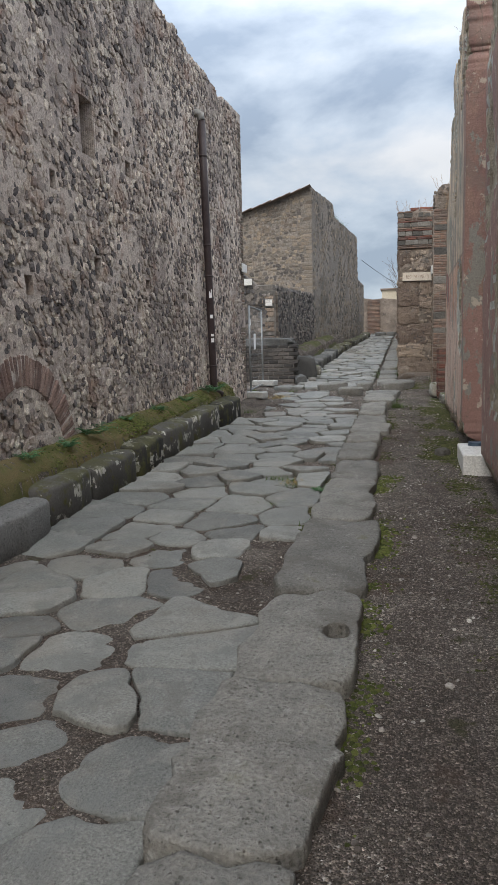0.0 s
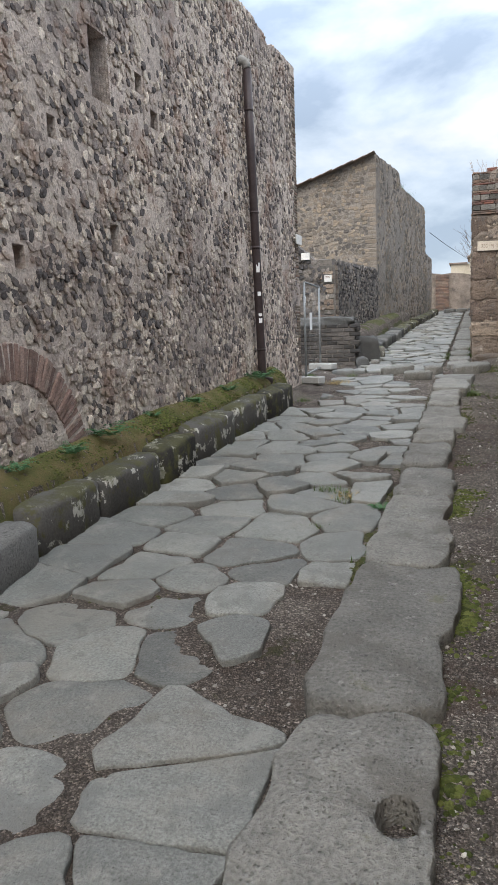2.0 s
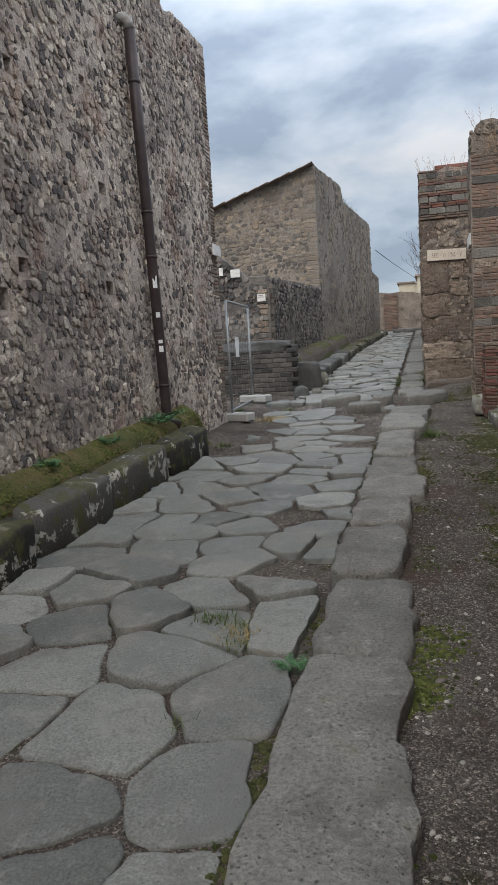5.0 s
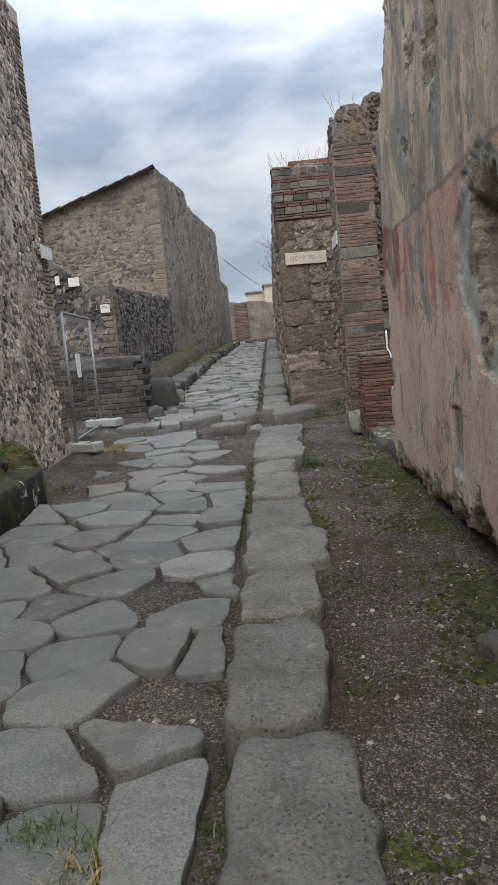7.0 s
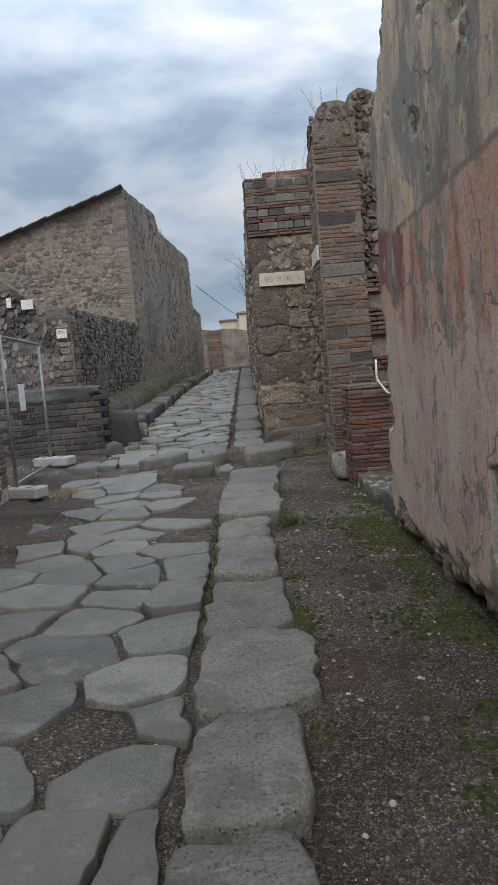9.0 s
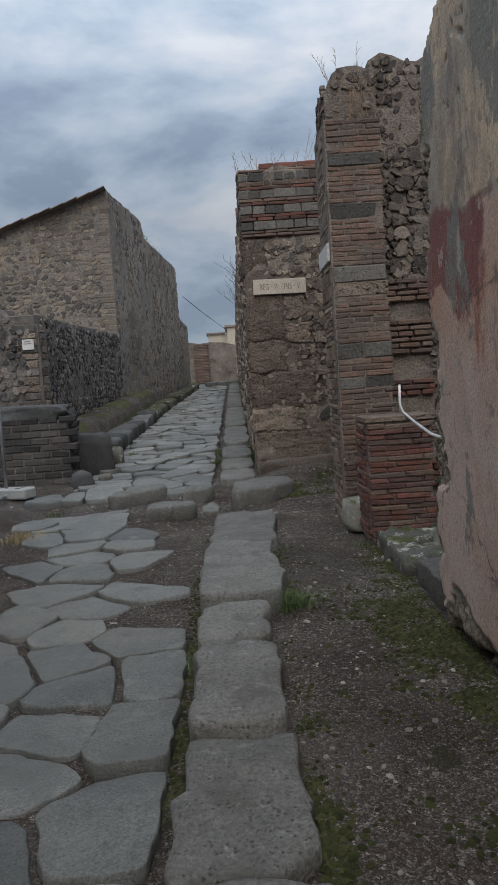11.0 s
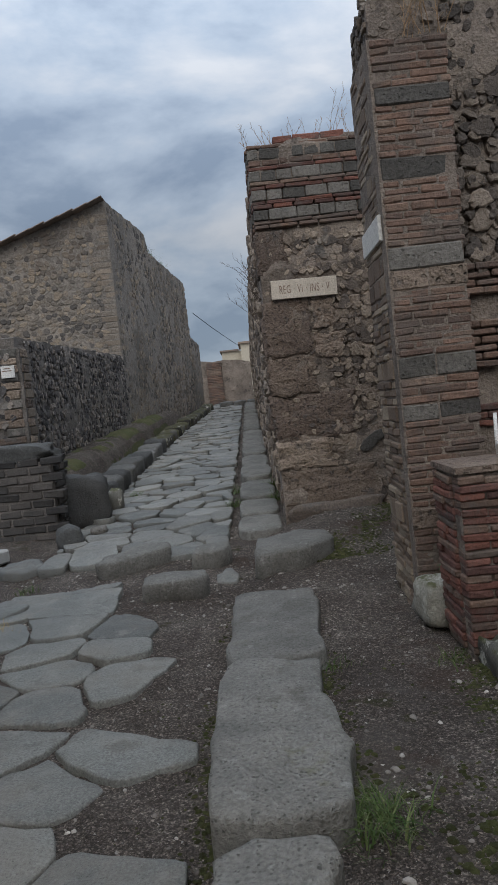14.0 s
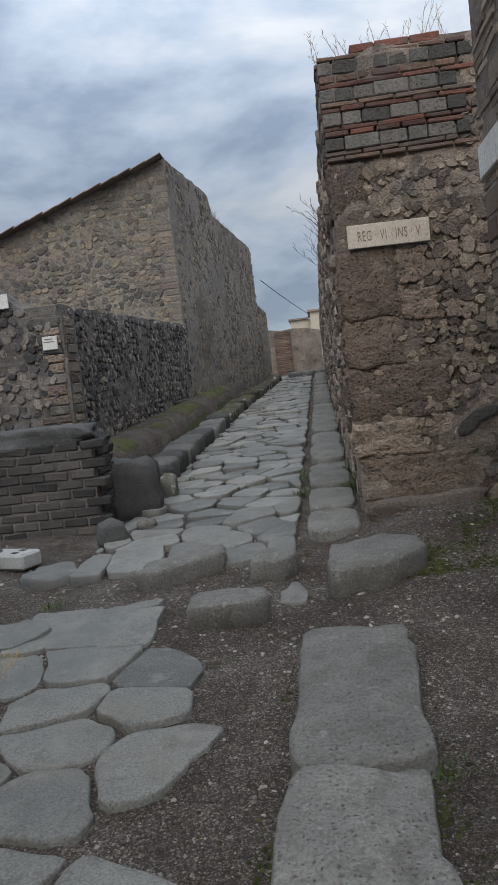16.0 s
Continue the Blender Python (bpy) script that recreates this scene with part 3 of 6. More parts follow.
SLIT = (13.62, 13.96, 3.62, 4.22, 0.4)
PUTLOGS = [(y + 6 - w, y + 6 + w, z - h, z + h, 0.26) for y, z, w, h in ((7.92, 2.44, 0.09, 0.13), (9.17, 2.1, 0.08, 0.09), (11.24, 2.31, 0.09, 0.07), (8.63, 4.01, 0.08, 0.09),
           (8.97, 3.74, 0.1, 0.09), (9.59, 3.97, 0.06, 0.07), (11.23, 3.31, 0.09, 0.06), (9.53, 2.39, 0.06, 0.06), (10.97, 4.28, 0.06, 0.05), (6.3, 2.15, 0.07, 0.09), (6.9, 3.2, 0.07, 0.09))]
wall_west = tagged(wall_sheet("wall_west", (BIG_X, -6.0), (BIG_X, 15.5), 0.55, lambda u: 0.2, big_top, M_MORTAR,
                              [SLIT] + PUTLOGS, 0.13, 0.13, 0.022),
                   "tall weathered wall of rubble stones in grey mortar", "wall", kind="structure")
ARCH_Y, ARCH_Z, ARCH_R = 6.05, 0.46, 1.06


def in_holes(u, z):
    y = u - 1.0
    if any(h[0] - 0.04 < y + 6 < h[1] + 0.04 and h[2] - 0.05 < z < h[3] + 0.05 for h in [SLIT] + PUTLOGS):
        return False
    d = math.hypot(y - ARCH_Y, z - ARCH_Z)
    if ARCH_R - 0.32 < d < ARCH_R + 0.06 and z > ARCH_Z - 0.1:
        return False
    return not (y > 15.25)


rubble("rubble", (BIG_X, -1.0), (BIG_X, 15.5), lambda u: 0.45, lambda u: big_top(u + 5), 0.098, M_RUBBLE, wall_west, in_holes, 0.016, 1.4, 3, 0.93,
       single=lambda u, z: 6.8 < u - 1 < 9.6 and z < 2.3, lean=0.7)
rubble("rubble", (BIG_X, 2.0), (BIG_X, 15.4), lambda u: 0.45, lambda u: big_top(u + 8), 0.06, M_RUBBLE, wall_west, lambda u, z: in_holes(u + 3, z), 0.012, 1.2, 4, 0.45, lean=0.5)

# ---- the plastered wall and its neighbours on the other side ----
PLX = 0.75


def plaster_far_edge(z):
    return float(np.interp(z, (0, 3.3, 3.6, 4.3, 4.8), (12.2, 12.2, 11.65, 11.3, 10.7))) + 0.09 * rough(z, 0, 3.3) + 0.06 * rough(z, 3, 10) + 0.03 * rough(z, 3, 27)


def plaster_top(y):
    return 5.05 - 0.12 * step(9, 10.7, y) + 0.07 * rough(y, 2, 2.5) + 0.04 * rough(y, 2, 9)


def bare(y, z):
    """How far the plaster is gone at a place of the wall: above 0 the core shows."""
    n = 0.16 * rough(y, z, 2.2, 4) + 0.09 * rough(y, z, 6, 7) + 0.06 * rough(y, z, 19, 9) + 0.03 * rough(y, z, 37, 5)
    hole = 0.3 * (1 - max(abs(y - 9.03 - 0.12 * (z - 1.9)) / 0.27, abs(z - 1.97) / 0.5))
    flaked = 0.14 * min(float(np.interp(z, (1.3, 1.4, 1.55, 1.8, 2.2, 2.45), (8.7, 9.0, 9.22, 9.56, 9.58, 9.3))) - y, (y - 8.66) * 0.6, (z - 1.32) * 0.7, (2.48 - z) * 0.7)
    slot = 0.16 - max(abs(y - 9.92) * 0.95, (3.1 - z) * 0.6 + 0.16)
    foot = 0.12 - (z - 0.5 - 0.12 * rough(y, 0, 1.7)) * 0.9
    near = 0.1 - (z - 0.72) * 0.8 - abs(y - 9.35) * 0.6
    patch = min(0.014, -max(abs(y - 9.78) - 0.12, abs(z - 0.99) - 0.2) * 0.5)
    upper = 0.06 * (z - 3.1) - 0.1
    ragged = 0.12 - (plaster_far_edge(z) - y) * (0.8 if z > 1.2 else 2.0)
    return max(ragged + 0.9 * n, hole + 0.6 * n, min(0.05, flaked + 0.1 * n), slot + 0.35 * n, foot + n * 0.8, near + n, patch + 0.12 * n, upper + 1.1 * n)


def plaster_material():
    m = bpy.data.materials.new("painted_wall_plaster")
    m.use_nodes = True
    n, l = m.node_tree.nodes, m.node_tree.links
    b = n["Principled BSDF"]
    geo = n.new("ShaderNodeNewGeometry")
    sep = n.new("ShaderNodeSeparateXYZ")
    l.new(geo.outputs["Position"], sep.inputs[0])

    def tex(sc, stretch=(1, 1, 1), detail=6.0, ro=0.62):
        mp = n.new("ShaderNodeMapping")
        mp.inputs["Scale"].default_value = stretch
        l.new(geo.outputs["Position"], mp.inputs["Vector"])
        t = n.new("ShaderNodeTexNoise")
        t.inputs["Scale"].default_value, t.inputs["Detail"].default_value, t.inputs["Roughness"].default_value = sc, detail, ro
        l.new(mp.outputs["Vector"], t.inputs["Vector"])
        return t.outputs["Fac"]

    def op(kind, a, c):
        k = n.new("ShaderNodeMath")
        k.operation = kind
        for i, v in enumerate((a, c)):
            if isinstance(v, (int, float)):
                k.inputs[i].default_value = v
            else:
                l.new(v, k.inputs[i])
        return k.outputs[0]

    def band(v, lo, hi):
        k = n.new("ShaderNodeMapRange")
        k.interpolation_type = "SMOOTHSTEP"
        k.inputs[1].default_value, k.inputs[2].default_value = lo, hi
        l.new(v, k.inputs[0])
        return k.outputs[0]

    def mix(fac, a, c, mode="MIX"):
        k = n.new("ShaderNodeMix")
        k.data_type, k.blend_type = "RGBA", mode
        for sock, v in ((k.inputs[0], fac), (k.inputs[6], a), (k.inputs[7], c)):
            if isinstance(v, (int, float)):
                sock.default_value = v
            elif isinstance(v, tuple):
                sock.default_value = (*v, 1)
            else:
                l.new(v, sock)
        return k.outputs[2]

    y, z = sep.outputs["Y"], sep.outputs["Z"]
    wob = op("MULTIPLY", op("SUBTRACT", tex(1.8), 0.5), 0.9)
    low = mix(band(tex(1.8, (1, 1, 0.8)), 0.4, 0.6), (0.55, 0.42, 0.345), (0.49, 0.34, 0.27))
    low = mix(op("MULTIPLY", band(tex(3.1, (1, 1, 0.6)), 0.5, 0.64), 0.6), low, (0.58, 0.495, 0.42))
    low = mix(op("MULTIPLY", band(z, 1.75, 2.15), band(tex(2.3, (1, 1, 0.5)), 0.36, 0.55)), low, (0.48, 0.3, 0.21))
    high = mix(band(tex(2.4, (1, 1, 0.6)), 0.42, 0.6), (0.36, 0.3, 0.235), (0.58, 0.455, 0.315))
    high = mix(op("MULTIPLY", band(tex(2.7, (1, 1, 0.38)), 0.49, 0.6), 0.8), high, (0.19, 0.165, 0.155))
    edge = op("ADD", z, op("MULTIPLY", wob, 0.1))
    col = mix(band(edge, 2.48, 2.5), low, high)
    line = op("MULTIPLY", band(edge, 2.455, 2.475), op("SUBTRACT", 1.0, band(edge, 2.49, 2.51)))
    col = mix(op("MULTIPLY", line, 0.7), col, (0.17, 0.13, 0.11))
    rust = op("MULTIPLY", band(tex(4.0, (1, 1, 0.3)), 0.52, 0.64), op("MULTIPLY", band(z, 1.55, 1.95), op("SUBTRACT", 1.0, band(z, 2.3, 2.5))))
    col = mix(op("MULTIPLY", rust, 0.85), col, (0.33, 0.105, 0.065))
    # the dark red painted field by the far edge
    red = op("MULTIPLY", band(op("ADD", y, op("MULTIPLY", wob, 0.6)), 11.3, 11.36), op("MULTIPLY", band(op("ADD", z, op("MULTIPLY", wob, 0.8)), 2.06, 2.1), op("SUBTRACT", 1.0, band(op("ADD", z, op("MULTIPLY", wob, 0.5)), 2.5, 2.56))))
    col = mix(op("MULTIPLY", red, 0.9), col, (0.2, 0.062, 0.055))
    near_red = op("MULTIPLY", op("SUBTRACT", 1.0, band(op("ADD", y, op("MULTIPLY", wob, 0.3)), 8.55, 8.68)), 0.85)
    col = mix(near_red, col, (0.2, 0.105, 0.092))
    grey = op("MULTIPLY", band(tex(1.9, (1, 1, 0.55), 8.0, 0.66), 0.56, 0.58), 0.85)
    col = mix(grey, col, (0.2, 0.205, 0.18))
    col = mix(op("MULTIPLY", band(tex(9, (1, 1, 0.7)), 0.59, 0.65), 0.6), col, (0.2, 0.14, 0.11))
    col = mix(op("MULTIPLY", band(tex(17), 0.62, 0.68), 0.5), col, (0.1, 0.075, 0.06))
    col = mix(op("MULTIPLY", band(tex(26), 0.66, 0.7), 0.7), col, (0.45, 0.41, 0.35))
    col = mix(0.9, col, op("ADD", op("MULTIPLY", tex(75), 1.6), 0.32), "MULTIPLY")
    warp = n.new("ShaderNodeTexNoise")
    warp.inputs["Scale"].default_value, warp.inputs["Detail"].default_value = 3.0, 6.0
    l.new(geo.outputs["Position"], warp.inputs["Vector"])
    shift = n.new("ShaderNodeVectorMath")
    shift.operation = "MULTIPLY_ADD"
    shift.inputs[1].default_value = (0.5, 0.5, 0.5)
    l.new(warp.outputs["Color"], shift.inputs[0])
    l.new(geo.outputs["Position"], shift.inputs[2])
    crack = n.new("ShaderNodeTexVoronoi")
    crack.feature = "DISTANCE_TO_EDGE"
    crack.inputs["Scale"].default_value = 1.7
    l.new(shift.outputs[0], crack.inputs["Vector"])
    thin = op("MULTIPLY", op("SUBTRACT", 1.0, band(crack.outputs["Distance"], 0.004, 0.02)), band(tex(1.3), 0.47, 0.6))
    col = mix(op("MULTIPLY", thin, 0.75), col, (0.1, 0.08, 0.07))
    flake = band(tex(6.5, (1, 1, 0.8), 8.0, 0.7), 0.585, 0.605)
    col = mix(op("MULTIPLY", flake, 0.8), col, (0.47, 0.4, 0.32))
    grime = band(tex(2.0, (1, 1, 0.6), 8.0, 0.72), 0.54, 0.6)
    col = mix(op("MULTIPLY", grime, 0.45), col, (0.2, 0.16, 0.135))
    l.new(col, b.inputs["Base Color"])
    b.inputs["Roughness"].default_value = 0.82
    bp = n.new("ShaderNodeBump")
    bp.inputs["Strength"].default_value, bp.inputs["Distance"].default_value = 0.7, 0.015
    l.new(op("ADD", tex(13), op("MULTIPLY", tex(70), 0.5)), bp.inputs["Height"])
    l.new(bp.outputs["Normal"], b.inputs["Normal"])
    return m


M_PLASTER = plaster_material()
M_LIME = mat("pale_lime_edge", [(0.25, 0.26, 0.23), (0.36, 0.36, 0.325), (0.5, 0.49, 0.44)], 7, 60, 0.9, 0.5, 0.01, 0)


def plaster_wall(name, x, y0, far, z0, top, thick, gone, dy=0.017, dz=0.017):
    """A wall whose face is a skin of plaster that stands proud of the core where it has not fallen off."""
    verts, faces, mats = [], [], []
    ys = list(np.arange(y0, 12.35, dy))
    zs = list(np.arange(z0, 5.3, dz))
    front = {}

    def vert(i, j, back=False):
        k = (i, j, back)
        if k not in front:
            y, z = ys[i], zs[j]
            y, z = min(y, far(z)), min(z, top(y))
            g = gone(y, z)
            d = -0.02 * step(-0.004, 0.012, g) + (0.03 * rough(y, z, 5, 2) + 0.02 * rough(y, z, 14, 3)) * step(0.02, 0.07, g) - 0.15 * step(0.07, 0.2, g)
            d += 0.012 * rough(y, z, 0.8, 8)
            front[k] = len(verts)
            verts.append((x + thick, y, z) if back else (x - d, y, z))
        return front[k]

    for i in range(len(ys) - 1):
        for j in range(len(zs) - 1):
            ym, zm = ys[i] + dy / 2, zs[j] + dz / 2
            if ys[i] >= far(zm) or zs[j] >= top(ym):
                continue
            faces.append((vert(i, j), vert(i, j + 1), vert(i + 1, j + 1), vert(i + 1, j)))
            g = gone(min(ym, far(zm)), zm)
            mats.append(0 if g < 0.0 else 2 if g < (0.06 if 8.6 < ym < 9.7 and 1.1 < zm < 2.6 else 0.02) and rough(ym, zm, 2, 5) > -0.25 else 1)
            if ys[i + 1] >= far(zm):
                faces.append((vert(i + 1, j), vert(i + 1, j + 1), vert(i + 1, j + 1, True), vert(i + 1, j, True)))
                mats.append(1)
            if i == 0:
                faces.append((vert(i, j), vert(i, j, True), vert(i, j + 1, True), vert(i, j + 1)))
                mats.append(0)
            if zs[j + 1] >= top(ym):
                faces.append((vert(i, j + 1), vert(i, j + 1, True), vert(i + 1, j + 1, True), vert(i + 1, j + 1)))
                mats.append(1)
            faces.append((vert(i, j, True), vert(i + 1, j, True), vert(i + 1, j + 1, True), vert(i, j + 1, True)))
            mats.append(1)
    me = bpy.data.meshes.new(name)
    ok = [k for k, f in enumerate(faces) if len(set(f)) == 4]
    me.from_pydata(verts, [], [faces[k] for k in ok])
    for m in (M_PLASTER, M_SAND, M_LIME):
        me.materials.append(m)
    me.polygons.foreach_set("material_index", [mats[k] for k in ok])
    me.polygons.foreach_set("use_smooth", [True] * len(me.polygons))
    return part(name, me, None)


wall_plaster = tagged(plaster_wall("wall_east", PLX, 8.35, plaster_far_edge, 0.2, plaster_top, 0.5, bare),
                      "ruined wall with faded pink and ochre painted plaster", "wall", kind="structure")
wall_near = tagged(plaster_wall("wall_east_near", 0.86, -5.0, lambda z: 7.35 + 0.04 * rough(z, 1, 5), 0.05, lambda y: 5.2 + 0.1 * rough(y, 0, 2), 0.5,
                                lambda y, z: max(0.02 * (z - 2.2) - 0.03 + 0.25 * rough(y, z, 1.5, 2) + 0.06 * rough(y, z, 9), 0.1 - (z - 0.35) + 0.1 * rough(y, z, 4)), 0.07, 0.07),
                   "weathered wall with bare masonry above pinkish plaster", "wall", kind="structure")
wall_door_back = tagged(wall_sheet("wall_recess", (1.6, 8.9), (1.6, 6.9), 0.2, lambda u: 0.1, lambda u: 4.9, M_MORTAR_DARK, (), 0.2, 0.2, 0.03),
                        "dark masonry wall behind the doorway", "wall", kind="structure")

# ---- corner pier across the side street ----
PY = 17.9


def pier_top(u):
    return 4.42 + 0.12 * step(0.2, 0.5, u) + 0.03 * rough(u, 1, 5)


wall_pier = tagged(wall_sheet("wall_pier", (-0.05, PY), (4.6, PY), 0.7, lambda u: 0.4, pier_top, M_MORTAR_DARK, (), 0.1, 0.1, 0.05, ends=True),
                   "street corner wall of brown tuff, rubble and brick bands", "wall", kind="structure")
wall_pier_side = tagged(wall_sheet("wall_north_east", (-0.03, 46.0), (-0.03, PY + 0.7), 0.6, lambda u: 0.4, lambda u: 4.45 - 0.15 * rough(u, 0, 0.7), M_MORTAR_DARK, (), 0.4, 0.3, 0.03),
                        "rubble wall along the street beyond the corner", "wall", kind="structure")

# ---- masonry beside the brick pier ----
BP_X0, BP_X1, BP_Y0, BP_Y1 = 0.66, 1.12, 14.8, 15.5
wall_recess = tagged(wall_sheet("wall_recess_masonry", (BP_X1 - 0.02, 15.05), (3.2, 15.05), 1.1, lambda u: 0.3, lambda u: 4.58 + 0.1 * rough(u, 0, 4), M_MORTAR_DARK, (), 0.1, 0.1, 0.05),
                     "dark wall of lava rubble and tile behind the brick pier", "wall", kind="structure")
wall_shop = tagged(wall_sheet("wall_shop_back", (2.6, 15.2), (2.6, 12.0), 0.3, lambda u: 0.3, lambda u: 3.2, M_MORTAR_DARK, (), 0.3, 0.3, 0.03),
                   "plain dark masonry wall inside the ruin", "wall", kind="structure")

# ---- the far side of the left side street, low walls, house ----
LOWX = -3.55
wall_side = tagged(wall_sheet("wall_side_street", (-9.0, 20.7), (-3.45, 20.7), 0.5, lambda u: 0.3,
                              lambda u: float(np.interp(u, (0, 3.6, 4.4, 5.0, 5.6), (4.3, 4.0, 3.75, 3.2, 3.0))) + 0.06 * rough(u, 0, 3), M_LAVA_MORTAR, (), 0.12, 0.12, 0.05),
                   "dark rubble wall with a broken sloping top", "wall", kind="structure")
wall_low = tagged(wall_sheet("wall_low", (LOWX, 20.8), (LOWX, 30.2), 0.45, lambda u: 0.5, lambda u: float(np.interp(u, (0, 9.4), (3.2, 3.55))) + 0.05 * rough(u, 0, 2), M_LAVA_MORTAR, (), 0.16, 0.14, 0.05),
                  "low dark lava rubble wall along the street", "wall", kind="structure")
house = thing("house", "old windowless stone house with a sloping tiled gable", "house", at=(-7.5, 38, 1.5))
HOUSE_P1 = (-2.35, 44.0)


def gable_top(u):
    return float(np.interp(u, (0, 9.4), (4.7, 7.66)))


part_gable = wall_sheet("wall", (-13.0, 30.2), (-3.58, 30.2), 0.5, lambda u: 0.5, gable_top, M_HOUSE, (), 0.4, 0.35, 0.03, house)


def side_profile(u):
    return float(np.interp(u, (0, 4.6, 4.8, 11.4, 11.6, 13.86), (7.66, 7.8, 7.25, 7.2, 5.0, 4.8))) + 0.05 * rough(u, 0, 2)


wall_sheet("wall", (-3.58, 30.2), HOUSE_P1, 0.5, lambda u: 0.7, side_profile, M_HOUSE, (), 0.35, 0.3, 0.03, house)
rubble("masonry", (-13.0, 30.2), (-3.9, 30.2), lambda u: 3.0, gable_top, 0.15, M_HOUSE_STONE, house, None, 0.02, 0.8, 11, 0.97)
rubble("masonry", (-3.58, 30.3), HOUSE_P1, lambda u: 1.0, side_profile, 0.16, M_HOUSE_STONE, house, None, 0.018, 0.8, 12, 0.97)

wall_end = tagged(wall_sheet("wall_end", (-2.9, 47.5), (-0.1, 47.5), 0.5, lambda u: 1.5, lambda u: 4.22 - 0.2 * step(1.6, 2.8, u) + 0.1 * rough(u, 0, 1.5), M_MORTAR_DARK, (), 0.3, 0.3, 0.04),
                  "weathered wall closing the street in the distance", "wall", kind="structure")

rubble("rubble", (-9.0, 20.7), (-3.6, 20.7), lambda u: 0.4, lambda u: float(np.interp(u, (0, 3.6, 4.4, 5.0, 5.6), (4.3, 4.0, 3.75, 3.2, 3.0))), 0.12, M_LAVA, wall_side, None, 0.03, 1.2, 21, 0.94)
rubble("rubble", (LOWX, 21.2), (LOWX, 30.1), lambda u: 1.0, lambda u: float(np.interp(u, (0, 9.4), (3.2, 3.55))), 0.105, M_LAVA, wall_low, None, 0.026, 1.3, 22, 0.95, lean=0.6)
rubble("rubble", (BP_X1, 15.05), (3.2, 15.05), lambda u: 0.4, lambda u: 4.6, 0.13, M_RUBBLE_DARK, wall_recess, lambda u, z: z > 2.6 or u > 0.42, 0.024, 1.0, 23, 0.97)
rubble("rubble", (-0.05, PY), (4.6, PY), lambda u: 0.62, pier_top, 0.14, M_RUBBLE_BROWN, wall_pier, lambda u, z: (u > 0.72 if z < 3.6 else u > 1.15) and not (0.05 < u < 0.9 and 2.9 < z < 3.2), 0.02, 1.1, 24, 0.97)
rubble("rubble", (-0.05, PY), (0.75, PY), lambda u: 3.16, lambda u: 3.62, 0.1, M_RUBBLE_BROWN, wall_pier, None, 0.025, 1.3, 25, 0.95)
rubble("rubble", (-0.03, 46.0), (-0.03, PY + 0.7), lambda u: 0.7, lambda u: 4.4, 0.2, M_RUBBLE_BROWN, wall_pier_side, None, 0.05, 1.2, 26, 0.85)

rubble("rubble", (BP_X1, 15.05), (3.2, 15.05), lambda u: 0.4, lambda u: 4.58, 0.075, M_RUBBLE_DARK, wall_recess, lambda u, z: z > 2.6 or u > 0.42, 0.025, 1.2, 27, 0.9)
rubble("rubble", (-0.05, PY), (4.6, PY), lambda u: 0.62, lambda u: 4.45, 0.085, M_RUBBLE_BROWN, wall_pier, lambda u, z: u > (0.6 if z < 3.6 else 1.1) and not (0.05 < u < 0.9 and 2.9 < z < 3.2), 0.02, 1.2, 28, 0.9)
rubble("rubble", (-0.05, PY), (0.95, PY), lambda u: 0.62, lambda u: 3.6, 0.075, M_RUBBLE_BROWN, wall_pier, lambda u, z: not (0.05 < u < 0.8 and 2.9 < z < 3.16), 0.022, 1.0, 29, 0.9)

# ---- paving ----
SEEDS_A = [(-0.92, 1.99), (-0.94, 2.4), (-1.33, 2.61), (-1.23, 2.95), (-1.57, 2.95), (-0.88, 3.1), (-1.93, 3.37), (-1.6, 3.42), (-0.89, 3.52), (-2.03, 3.66), (-1.05, 3.87), (-1.58, 3.97), (-2.14, 3.99), (-2.29, 4.42), (-1.67, 4.49), (-1.38, 4.53), (-1.07, 4.73), (-1.61, 5.05), (-1.89, 5.15), (-1.2, 5.22), (-2.58, 5.23), (-1.96, 5.61), (-1.19, 5.67), (-1.41, 6.01), (-1.92, 6.09), (-0.77, 6.14), (-2.5, 6.2)]
SEEDS_B = [(-1.35, 6.49), (-1.87, 6.51), (-2.32, 6.7), (-0.85, 6.82), (-1.86, 7.02), (-1.31, 7.19), (-2.39, 7.26), (-1.16, 7.54), (-1.99, 7.57), (-0.8, 7.6), (-1.64, 7.74), (-1.28, 8.06), (-2.19, 8.08), (-1.03, 8.2), (-1.29, 8.64), (-0.72, 8.93), (-0.97, 8.98), (-1.47, 8.99), (-1.83, 9.26), (-1.47, 9.47), (-0.85, 9.51), (-1.73, 9.65), (-1.47, 10.03), (-2.18, 10.18), (-0.86, 10.26), (-1.81, 10.39), (-1.39, 10.72), (-0.85, 10.86)]
SEEDS_C = [(-2.3, 10.89), (-1.32, 11.22), (-1.9, 11.23), (-2.31, 11.43), (-0.85, 11.56), (-1.2, 11.62), (-1.81, 11.72), (-1.16, 12.03), (-0.84, 12.1), (-2.26, 12.26), (-1.69, 12.29), (-1.04, 12.64), (-1.45, 12.94), (-1.39, 13.37), (-1.07, 13.67), (-1.76, 13.77), (-1.66, 14.32), (-1.18, 14.52), (-1.7, 14.73), (-1.4, 15.06), (-1.83, 15.16), (-1.38, 15.35), (-1.85, 15.53), (-1.79, 16.02), (-2.38, 16.18)]
GRAVEL = [(-0.8, 4.34), (-0.72, 4.75), (-0.8, 5.2), (-0.94, 8.41), (-1.09, 9.79), (-0.92, 13.09), (-0.95, 14.0), (-0.84, 14.4), (-0.85, 15.23), (-2.3, 14.2), (-2.4, 15.1), (-2.3, 13.5), (-1.2, 16.0), (-0.85, 15.75), (-2.55, 12.9)]


